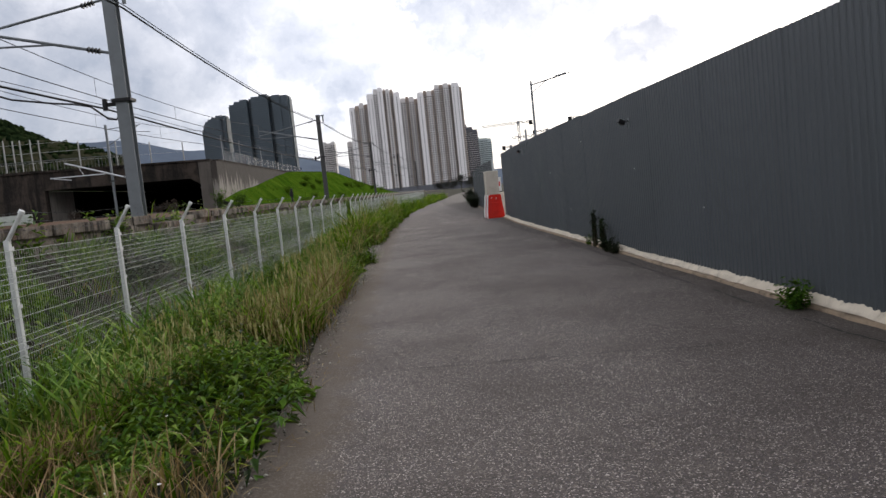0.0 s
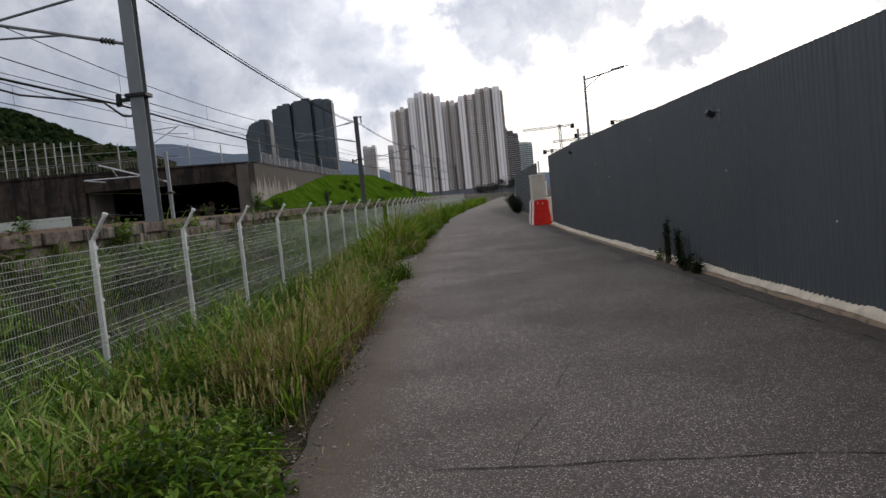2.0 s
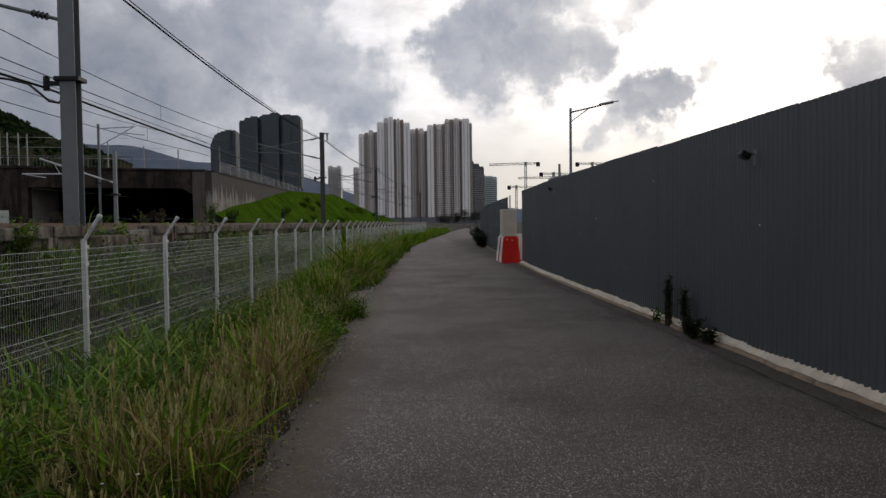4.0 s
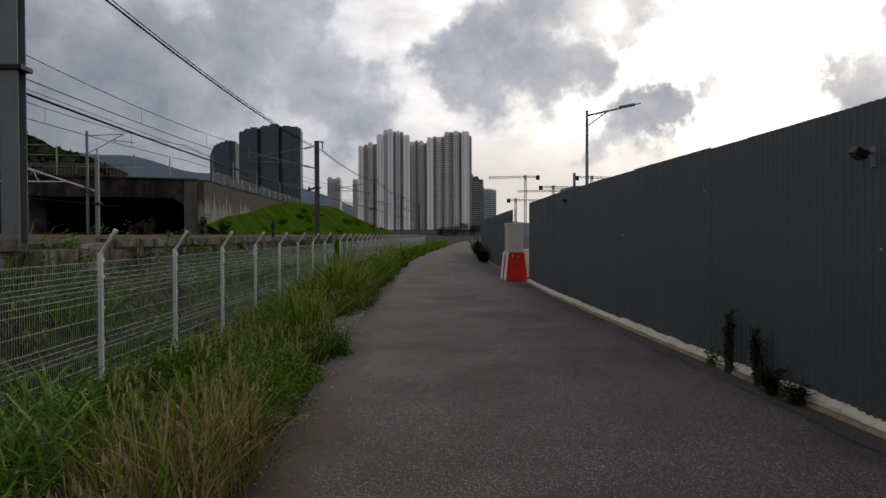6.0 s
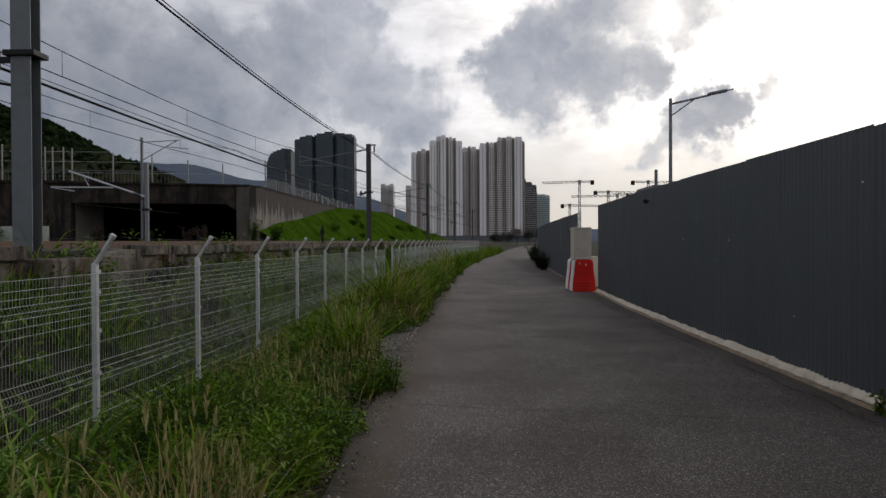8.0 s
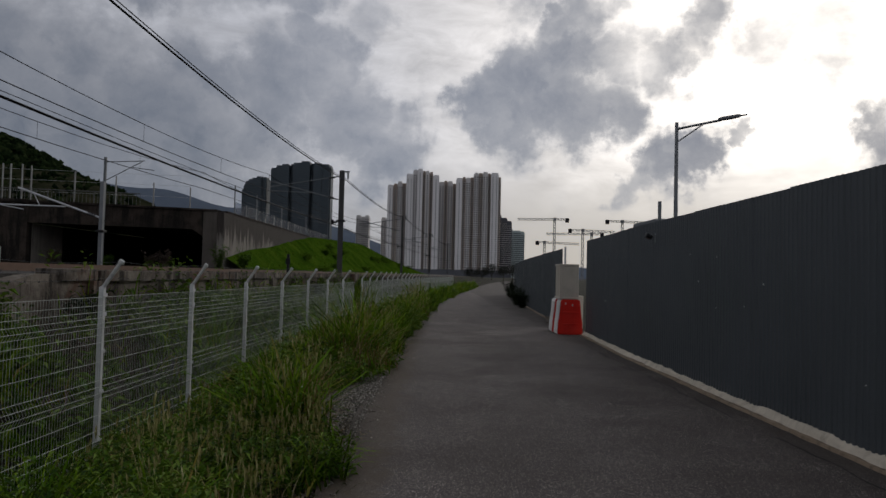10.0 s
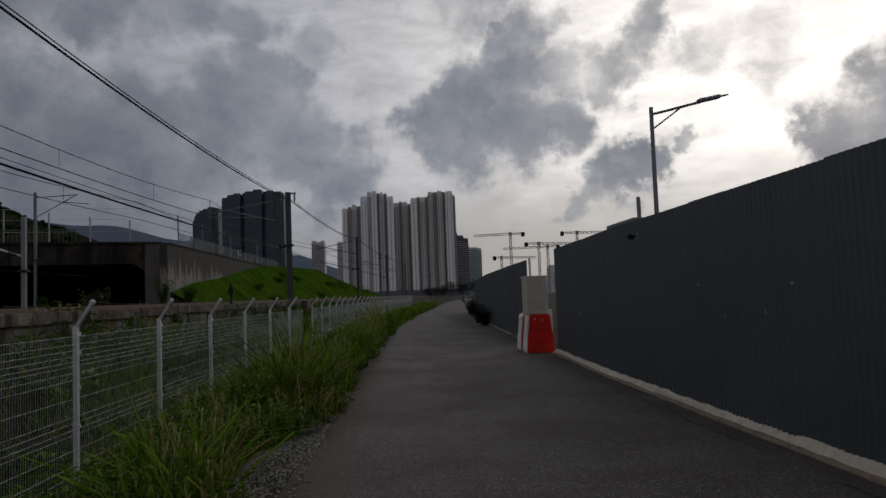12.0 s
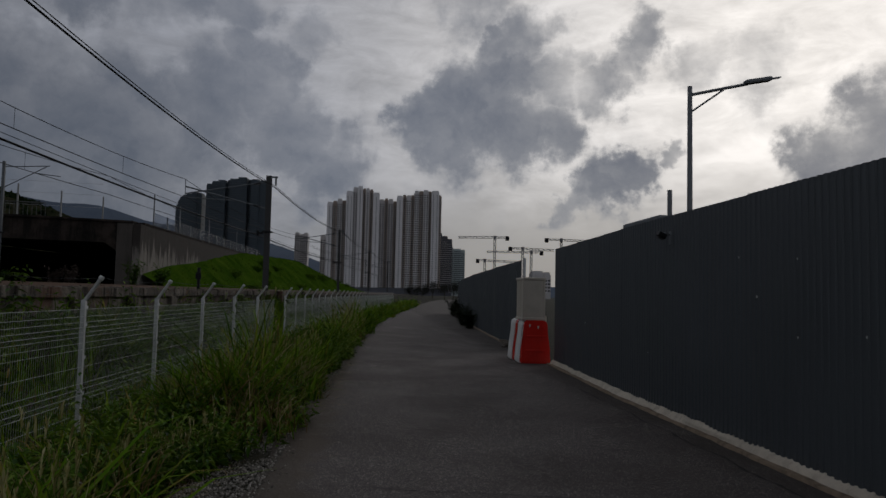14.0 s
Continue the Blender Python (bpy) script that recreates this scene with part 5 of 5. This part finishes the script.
# short blades get the dark copy, painting shade under the taller grass
low_shaded = ~tall_kind & (rng.random(len(h)) < 0.8)
blade_mesh("low_turf", p[low_shaded], h[low_shaded], wd[low_shaded], ln[low_shaded], SHADED_TURF, "short green turf, darkened to paint shade between the taller grass", "grass")

# dried brown grass in patches, and straw fallen over the asphalt edge
sets = []
for n, y0, y1, hs, ws in ((38000, -6.0, 17.0, 0.62, 0.0042), (20000, 17.0, 40.0, 0.6, 0.006)):
    u, y, p = sow(n, y0, y1, -4.0, -0.8)
    k = withered(u, y) + rng.normal(0, 0.05, len(u)) > 0.575
    u, y, p = u[k], y[k], p[k]
    h = hs * (0.25 + 0.75 * tallness(u, y)) * rng.uniform(0.5, 1.2, len(u))
    sets.append((p, h, ws * rng.uniform(0.5, 1.4, len(u)), h * rng.uniform(0.15, 1.1, len(u))))
n = 3400
y = rng.uniform(-4.0, 32.0, n)
u = rng.normal(-1.08, 0.16, n) - 0.6 * np.exp(-((y - 20.4) / 2.2) ** 2)
k = (value_noise(u * 0 + 7, y + 30, 0.9, 71) > 0.4) & (u < -0.62)
u, y = u[k], y[k]
h = rng.uniform(0.015, 0.06, len(u))
sets.append((np.stack([u + bend_a(y), y, np.where(u > -1.0, 0.004, -0.03)], 1), h, rng.uniform(0.0016, 0.0035, len(u)), rng.uniform(0.1, 0.3, len(u))))
p, h, wd, ln = (np.concatenate([q[i] for q in sets]) for i in range(4))
blade_mesh("dry_grass", p, h, wd, ln, DRY, "dried brown grass and fallen straw in patches", "grass")

# rank growth under the retaining wall
n = 15000
y = rng.uniform(2.0, 62.0, n)
off = np.abs(rng.normal(0, 0.38, n))
k = value_noise(off * 0 + 5, y + 20, 0.8, 91) + 0.3 * value_noise(off * 0 + 9, y + 20, 3.0, 92) > 0.5
y, off = y[k], off[k]
x = np.array([rail_x(q) for q in y]) + 0.72 + off
h = rng.uniform(0.25, 0.8, len(y)) * np.interp(off, [0, 0.8], [1.0, 0.6])
blade_mesh("wall_growth", np.stack([x, y, ground_a(x - bend_a(y)) - 0.02], 1), h, rng.uniform(0.007, 0.016, len(y)), h * rng.uniform(0.2, 1.1, len(y)), WEED, "rank green growth along the foot of the wall", "weeds")

# dead twiggy brush on the bank behind the fence
u, y = rng.uniform(-6.6, -4.4, 9000), rng.uniform(4.0, 34.0, 9000)
k = value_noise(u + 50, y + 50, 0.5, 81) + rng.normal(0, 0.08, len(u)) > 0.5
u, y = u[k], y[k]
h = rng.uniform(0.25, 0.65, len(u))
blade_mesh("dead_brush", np.stack([u + bend_a(y), y, ground_a(u)], 1), h, rng.uniform(0.003, 0.007, len(u)), h * rng.uniform(0.3, 1.2, len(u)), TWIG, "dead mauve-brown twiggy brush on the bank", "brush")

# tall broad reeds by the fence, arching over the lower growth
u, y = rng.uniform(-4.0, -2.3, 6500), rng.uniform(-3.0, 34.0, 6500)
k = value_noise(u + 50, y + 50, 0.6, 21) + 0.14 * np.exp(-((y - 11.5) / 2.5) ** 2) - 0.1 * (y > 15.5) + rng.normal(0, 0.04, len(u)) > 0.6
u, y = u[k], y[k]
p = np.stack([u + bend_a(y), y, ground_a(u)], 1)
h = rng.uniform(0.5, 1.2, len(u)) * np.interp(u, [-4.0, -3.2, -2.2], [1.0, 0.95, 0.6])
blade_mesh("tall_grass", p, h, rng.uniform(0.008, 0.017, len(u)), h * rng.uniform(0.4, 1.15, len(u)), REED, "long arching blue-green grass blades against the fence", "grass")

# leafy weeds
vs, ls, cs, at = [], [], [], 0
for n, y0, y1, u0, u1, size in ((1500, -6.0, 2.0, -4.1, -0.9, 1.3), (1700, 2.0, 7.5, -4.1, -0.9, 1.0), (7600, 6.5, 17.0, -4.1, -0.9, 0.72), (8000, 17.0, 36.0, -4.0, -0.9, 1.0), (1800, 36.0, 120.0, -4.4, -0.9, 2.4), (2600, 4.0, 60.0, -6.95, -4.2, 1.9)):
    u, y, p = sow(n, y0, y1, u0, u1)
    k = (leafy(u, y) + 0.06 * (y > 15) + rng.normal(0, 0.02, len(u)) > 0.58) & (withered(u, y) < 0.62)
    u, y, p = u[k], y[k], p[k]
    tall = 0.56 * (0.25 + 0.75 * tallness(u, y)) * rng.uniform(0.5, 1.3, len(u))
    per = 20
    root = np.repeat(p, per, 0)
    f = np.tile(np.linspace(0.15, 1.0, per), len(p)) * np.repeat(tall, per)
    a = np.tile(np.arange(per) * 2.4, len(p)) + np.repeat(rng.uniform(0, 6.28, len(p)), per) + rng.normal(0, 0.3, len(root))
    root[:, 0] += 0.03 * size * np.cos(a) + np.repeat(rng.normal(0, 0.25, len(p)), per) * f
    root[:, 1] += 0.03 * size * np.sin(a) + np.repeat(rng.normal(0, 0.25, len(p)), per) * f
    root[:, 2] += f
    d = np.stack([np.cos(a), np.sin(a), rng.uniform(-0.5, 1.1, len(root))], 1)
    L = rng.uniform(0.075, 0.15, len(root)) * size * (1.15 - 0.5 * np.tile(np.linspace(0, 1, per), len(p)))
    v, l, c = leaf_arrays(root, d, L, L * rng.uniform(0.12, 0.22, len(root)), rng.uniform(0.1, 0.6, len(root)))
    vs.append(v)
    ls.append(l + at)
    cs.append(c)
    at += len(v)
big_mesh("verge_weeds", np.concatenate(vs), np.concatenate(ls), np.concatenate(cs), WEED, "leafy dark green weeds among the grass", "weeds")

# dry stalks and seed heads
u, y, p = sow(11000, -4.0, 45.0, -3.4, -1.15)
k = value_noise(u + 50, y + 50, 0.55, 31) + 0.18 * np.exp(-((u + 1.75) / 0.4) ** 2) > 0.68
u, y, p = u[k], y[k], p[k]
h = (0.3 + 0.4 * tallness(u, y)) * rng.uniform(0.7, 1.2, len(u))
blade_mesh("dry_stalks", p, h, rng.uniform(0.0018, 0.0035, len(u)), h * rng.uniform(0.1, 0.5, len(u)), SEED, "thin straw-coloured dry grass stalks", "grass")
sel = rng.random(len(p)) < 0.9
q = p[sel].copy()
q[:, 2] += h[sel] * rng.uniform(0.7, 0.95, sel.sum())
vs, ls, cs, at = [], [], [], 0
for k in range(7):
    a = rng.uniform(0, 6.28, len(q))
    d = np.stack([np.cos(a) * 0.2, np.sin(a) * 0.2, np.ones(len(q))], 1)
    r = q.copy()
    r[:, 2] += 0.012 * k
    L = rng.uniform(0.05, 0.11, len(q))
    v, l, c = leaf_arrays(r, d, L, L * 0.075, rng.uniform(0, 0.5, len(q)))
    vs.append(v)
    ls.append(l + at)
    cs.append(c)
    at += len(v)
big_mesh("seed_heads", np.concatenate(vs), np.concatenate(ls), np.concatenate(cs), SEED, "pale brown feathery grass seed heads", "grass")

# long bent stalks lying over the near growth
u, y, p = sow(5200, -2.0, 20.0, -3.6, -1.2)
k = value_noise(u + 50, y + 50, 0.7, 35) > 0.45
u, y, p = u[k], y[k], p[k]
h = rng.uniform(0.35, 0.75, len(u)) * (0.5 + 0.5 * np.clip(tallness(u, y), 0, 1.3))
blade_mesh("bent_stalks", p, h, rng.uniform(0.0014, 0.0032, len(u)), h * rng.uniform(0.7, 1.6, len(u)), DRY, "thin pale bent grass stalks over the weeds", "grass")

# small white flowers
u, y, p = sow(900, 3.0, 26.0, -3.4, -1.3)
k = value_noise(u + 50, y + 50, 0.8, 33) > 0.5
u, y, p = u[k], y[k], p[k]
p[:, 2] += 0.3 * tallness(u, y) * rng.uniform(0.7, 1.2, len(u))
vs, ls, cs, at = [], [], [], 0
for k in range(5):
    a = np.full(len(p), k * 1.2566) + rng.normal(0, 0.2, len(p))
    d = np.stack([np.cos(a), np.sin(a), np.full(len(p), 0.35)], 1)
    v, l, c = leaf_arrays(p.copy(), d, np.full(len(p), 0.017), np.full(len(p), 0.006), np.zeros(len(p)))
    vs.append(v)
    ls.append(l + at)
    cs.append(c)
    at += len(v)
big_mesh("small_flowers", np.concatenate(vs), np.concatenate(ls), np.concatenate(cs), WHITE, "tiny white daisy flowers in the grass", "flowers")

# gravel on the shoulder where the verge draws back
n = 11000
y = np.concatenate([rng.normal(20.6, 1.9, n * 3 // 4), rng.uniform(1.5, 34, n - n * 3 // 4)])
u = np.where(np.arange(n) < n * 3 // 4, rng.uniform(-1.75, -1.02, n), rng.normal(-1.13, 0.11, n))
p = np.stack([u + bend_a(y), y, np.full(n, -0.028)], 1)
p[:, 2] = np.where(u > -1.08, 0.002, np.where(u > -1.2, -0.03, ground_a(u) + 0.008))
r = rng.uniform(0.005, 0.017, n)
oct_v = np.array([(1, 0, 0), (-1, 0, 0), (0, 1, 0), (0, -1, 0), (0, 0, 0.8), (0, 0, -0.5)])
jit = rng.uniform(0.6, 1.3, (n, 6, 1))
v = (p[:, None] + oct_v[None] * r[:, None, None] * jit).reshape(-1, 3)
fo8 = np.array([0, 2, 4, 2, 1, 4, 1, 3, 4, 3, 0, 4, 2, 0, 5, 1, 2, 5, 3, 1, 5, 0, 3, 5])
big_mesh("gravel", v, ((np.arange(n) * 6)[:, None] + fo8).ravel(), np.full(8 * n, 3), GRAVEL, "loose grey gravel on the path shoulder", "gravel")


# ---- weeds and bushes along the hoarding ----
def bush(x, y, h, r, count, leaf, mat, label, spread=1.0, lean=0.0):
    thing = empty("bush", (x, y, 0), label=label, category="bush", group="bushes along the hoarding")
    bm = bmesh.new()
    g = random.Random(int(y * 31))
    tips = []
    for k in range(max(3, int(count / 60))):
        a = g.uniform(0, 6.28)
        top = Vector((math.cos(a) * r * g.uniform(0.1, 0.8) * spread + lean, math.sin(a) * r * g.uniform(0.1, 0.8), h * g.uniform(0.6, 1.0)))
        tube(bm, (0.04 * math.cos(a), 0.04 * math.sin(a), 0), top, 0.012 * h + 0.004, 0.003, 5)
        tips.append(top)
    part("stem", bm, STEM, thing)
    t = np.array([tuple(q) for q in tips])[rng.integers(0, len(tips), count)]
    f = rng.uniform(0.12, 1.05, count)
    root = t * f[:, None] + rng.normal(0, 0.09 * r, (count, 3))
    root[:, 2] = np.abs(root[:, 2])
    a = rng.uniform(0, 6.28, count)
    d = np.stack([np.cos(a), np.sin(a), rng.uniform(-0.2, 0.9, count)], 1)
    L = leaf * rng.uniform(0.6, 1.4, count)
    v, l, c = leaf_arrays(root, d, L, L * 0.2, rng.uniform(0, 0.5, count))
    big_mesh("foliage", v, l, c, mat, "", "", thing)
    return thing


bush(3.6, 6.8, 0.22, 0.4, 520, 0.06, CLUMP, "low dark green weed growing from the hoarding foot", 0.8)
bush(3.69, 14.75, 0.78, 0.11, 620, 0.055, DARKLEAF, "tall thin dark weed standing against the hoarding", 0.5)
bush(3.68, 14.0, 0.62, 0.15, 700, 0.055, DARKLEAF, "tall thin dark weed standing against the hoarding", 0.6)
bush(3.62, 13.6, 0.28, 0.26, 600, 0.055, DARKLEAF, "small dark weed clump on the concrete footing", 0.8)
bush(3.62, 13.15, 0.2, 0.26, 420, 0.05, DARKLEAF, "small dark weed clump on the concrete footing", 0.8)
bush(3.66, 15.2, 0.22, 0.2, 160, 0.05, WEED, "small green weed on the concrete footing", 0.6)

bush(4.4, 49.2, 0.8, 0.65, 1100, 0.14, DARKLEAF, "rounded dark bush at the foot of the further hoarding")
bush(4.5, 52.6, 1.0, 0.75, 1100, 0.14, DARKLEAF, "rounded dark bush at the foot of the further hoarding")
bush(5.6, 68.0, 1.4, 0.9, 1100, 0.16, DARKLEAF, "tall dark bush where the hoarding bends away")


def small_tree(x, y, h, r, label):
    thing = empty("tree", (x, y, -0.05), label=label, category="tree", group="trees at the far end")
    bm = bmesh.new()
    tube(bm, (0, 0, 0), (0.1, 0, h * 0.55), 0.14, 0.06, 7)
    g = random.Random(int(x * 13))
    ends = []
    for k in range(9):
        a = g.uniform(0, 6.28)
        e = Vector((math.cos(a) * r * g.uniform(0.3, 0.9), math.sin(a) * r * g.uniform(0.3, 0.9), h * g.uniform(0.55, 0.98)))
        tube(bm, (0.08, 0, h * g.uniform(0.3, 0.55)), e, 0.05, 0.012, 5)
        ends.append(tuple(e))
    part("trunk", bm, STEM, thing)
    n = 900
    root = np.array(ends)[rng.integers(0, len(ends), n)] + rng.normal(0, 0.28 * r, (n, 3))
    a = rng.uniform(0, 6.28, n)
    d = np.stack([np.cos(a), np.sin(a), rng.uniform(-0.6, 0.8, n)], 1)
    L = rng.uniform(0.25, 0.5, n)
    v, l, c = leaf_arrays(root, d, L, L * 0.3, rng.uniform(0, 0.5, n))
    big_mesh("crown", v, l, c, DARKWOOD, "", "", thing)


for x, y, h, r in ((14, 238, 4.2, 2.2), (17.5, 242, 5.0, 2.4), (21, 240, 4.4, 2.0), (24.5, 246, 5.4, 2.4), (11, 244, 3.6, 2.0)):
    small_tree(x, y, h, r, "small dark reddish tree where the path runs out")

# grey brush and rubble at the tunnel mouth, green growth at the wing's foot
for x, y, h, r, mat, label in ((-22.2, 69.5, 1.7, 1.0, TWIG, "dead grey brush at the tunnel mouth"), (-23.8, 70.5, 1.3, 1.0, TWIG, "dead grey brush at the tunnel mouth"), (-31.5, 70.0, 1.4, 1.2, TWIG, "dead grey brush at the tunnel mouth"),
                               (-26.2, 68.5, 1.1, 0.6, CLUMP, "green bush growing by the track mast"), (-17.6, 69.0, 2.2, 1.2, CLUMP, "dark green bush at the foot of the wing wall"), (-16.2, 70.5, 1.8, 1.2, CLUMP, "dark green bush at the foot of the wing wall"), (-36.8, 64.6, 1.6, 0.9, CLUMP, "green bush in front of the panel wall")):
    b = bush(x, y, h, r, 800, 0.2, mat, label)
    b.location.z = 1.48
    b["group"] = "bushes by the tunnel"
# bushes on the bank below the railway and scrub on the embankment
for k in range(16):
    y = 14 + k * 3.1 + rng.uniform(-1, 1)
    u = rng.uniform(-6.6, -5.4)
    b = bush(u + bend(y), y, rng.uniform(0.6, 1.15), rng.uniform(0.5, 0.9), 420, 0.13, WEED if k % 3 else DARKLEAF, "leafy green bush on the bank below the railway")
    b.location.z = float(ground_a(u)) - 0.03
    b["group"] = "bushes on the bank"
# leafy clumps standing out of the verge, larger and darker further along
for k in range(52):
    y = 6.0 + k * 0.82 + rng.uniform(-0.5, 0.5)
    u = rng.uniform(-2.9, -1.5) - 0.45 * math.exp(-((y - 20.4) / 2.4) ** 2)
    far = min(1.0, max(0.0, (y - 12.0) / 10.0))
    tall = rng.uniform(0.26, 0.42) + far * rng.uniform(0.1, 0.24) + 0.25 * math.exp(-((y - 31) / 5.0) ** 2)
    b = bush(u + bend(y), y, tall, rng.uniform(0.3, 0.5) + 0.2 * far, int(500 + 500 * far), 0.06 + 0.03 * far, CLUMP if k % 3 else WEED, "dark green leafy weed clump rising from the verge")
    b.location.z = float(ground_a(u)) - 0.03
    b["group"] = "weed clumps on the verge"
for k in range(14):
    y = rng.uniform(90, 185)
    x = rail_x(y) - 10 - rng.uniform(0.5, 5)
    b = bush(x, y, rng.uniform(0.5, 0.9), rng.uniform(1.2, 2.4), 520, 0.24, SCRUB, "green scrub bush on the grassy embankment")
    b.location.z = float(mound_z(x, y)) - 0.1
    b["group"] = "scrub on the embankment"


# ---- coping stones, plinths and small lineside things ----
wall = bpy.data.objects["retaining_wall"]
for q in wall.data.vertices:
    if q.co.z > 1.3 and abs(q.co.y - 20.25) < 1.6:
        q.co.z -= 0.17
g = random.Random(5)
for k in range(52):
    y = 8.0 + k * 1.22
    if 18.2 < y < 21.8:
        continue
    bm = bmesh.new()
    box(bm, (-0.24, 0.0, -0.16), (0.24, 1.19, 0.05), 0.02)
    o = part("coping_block", bm, RUST_WALL, wall)
    o.location = (rail_x(y) + 0.5 + g.uniform(-0.015, 0.015), y, 1.53 + g.uniform(-0.012, 0.012))
    o.rotation_euler = (g.uniform(-0.008, 0.008), 0, -math.atan2(rail_x(y + 1) - rail_x(y), 1.0) + g.uniform(-0.01, 0.01))
for k in range(21):
    y = 8.5 + k * 3.05
    bm = bmesh.new()
    box(bm, (-0.05, -0.19, -1.1), (0.12, 0.19, 0.0), 0.015)
    o = part("pilaster", bm, RUST_WALL, wall)
    o.location = (rail_x(y) + 0.65, y, 1.38)
for y in MASTS[1:4]:
    bm = bmesh.new()
    box(bm, (-0.6, -1.1, -1.0), (0.75, 1.2, 0.0), 0.04)
    o = tagged(part("mast_plinth", bm, RUST_WALL), "square stained concrete plinth under the mast", "plinth", group="mast plinths")
    o.location = (rail_x(y) + 0.2, y, 1.39 if y < 40 else 1.585)
post = empty("marker_post", (-6.62, 42.0, 1.0), label="black marker post with a small plate beside the track", category="post")
bm = bmesh.new()
tube(bm, (0, 0, 0), (0, 0, 1.38), 0.06, seg=8)
part("shaft", bm, BLACK, post)
bm = bmesh.new()
box(bm, (-0.1, -0.07, 0.95), (0.1, -0.055, 1.2), 0.01)
part("plate", bm, BLACK, post)
# barbed strands along the fence arms
for frac in (0.35, 0.68, 0.98):
    line, barbs = [], []
    for i in range(-4, 10):
        x, y = fence_x(i) + 0.2 * frac, FY + STEP * i
        z = 1.42 + 0.28 * frac
        x2, y2 = fence_x(i + 1) + 0.2 * frac, FY + STEP * (i + 1)
        for q in range(12):
            t = q / 12
            p = Vector((x + (x2 - x) * t, y + (y2 - y) * t, z - 0.03 * math.sin(math.pi * t)))
            line.append(p)
            barbs.append([p + Vector((-0.012, 0.01, -0.012)), p + Vector((0.012, -0.01, 0.012))])
            barbs.append([p + Vector((0.012, 0.006, -0.012)), p + Vector((-0.012, -0.006, 0.012))])
    v, f = wire_mesh([line] + barbs, 0.0016)
    o = mesh_ob("barbed_wire", [tuple(Vector(q) - fo) for q in v], f, CABLE, fence)
    o["label"] = "thin dark barbed wire strand"

# coarse grass on the embankment
n = 15000
y = rng.uniform(73.5, 200, n)
x = np.array([rail_x(q) for q in y]) - 9.0 - rng.uniform(0, 12, n)
k = ~((x < -18.0) & (y < PY + 58))
x, y = x[k], y[k]
z = np.array([mound_z(a, b) for a, b in zip(x, y)])
h = rng.uniform(0.1, 0.28, len(x))
blade_mesh("slope_grass", np.stack([x, y, z - 0.05], 1), h, rng.uniform(0.02, 0.05, len(x)), h * rng.uniform(0.2, 0.9, len(x)), material("slope_blade", leaves([(0.1, (0.016, 0.046, 0.004)), (0.6, (0.045, 0.092, 0.007)), (1.0, (0.095, 0.135, 0.016))]), 0.9, spec=0.0, thin=0.25), "bright green coarse grass on the embankment", "grass")

# tree canopy on the hill
n = 15000
x = rng.uniform(-330, -78, n)
t = rng.random(n)
y = np.interp(t, [0, 0.35, 1], [170, 240, 305])
q = np.interp(y, hy, prof)
z = 1.0 + np.array([hill_z(a * 300 / max(b, 200), b) for a, b in zip(x, y)]) * q
p = np.stack([x, y, z + rng.uniform(-0.5, 1.2, n)], 1)
r = rng.uniform(0.7, 2.1, n)
jit = rng.uniform(-0.45, 0.45, (n, 6, 3))
v = (p[:, None] + (oct_v[None] + jit) * r[:, None, None]).reshape(-1, 3)
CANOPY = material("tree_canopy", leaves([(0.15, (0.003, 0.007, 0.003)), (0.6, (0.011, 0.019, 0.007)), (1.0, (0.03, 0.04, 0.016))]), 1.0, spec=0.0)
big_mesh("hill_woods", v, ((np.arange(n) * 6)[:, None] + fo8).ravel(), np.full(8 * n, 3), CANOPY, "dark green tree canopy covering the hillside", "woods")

# low shrubs over the foot of the hill
n = 1300
r, y = rng.uniform(-0.92, -0.38, n), rng.uniform(96, 148, n)
z = np.array([foot_z(a, b) for a, b in zip(r, y)])
size = rng.uniform(0.25, 0.85, n)
jit = rng.uniform(-0.45, 0.45, (n, 6, 3))
v = (np.stack([r * y, y, z], 1)[:, None] + (oct_v[None] + jit) * size[:, None, None]).reshape(-1, 3)
big_mesh("slope_shrubs", v, ((np.arange(n) * 6)[:, None] + fo8).ravel(), np.full(8 * n, 3), CANOPY, "low dark shrubs dotted over the hill's foot", "shrubs")
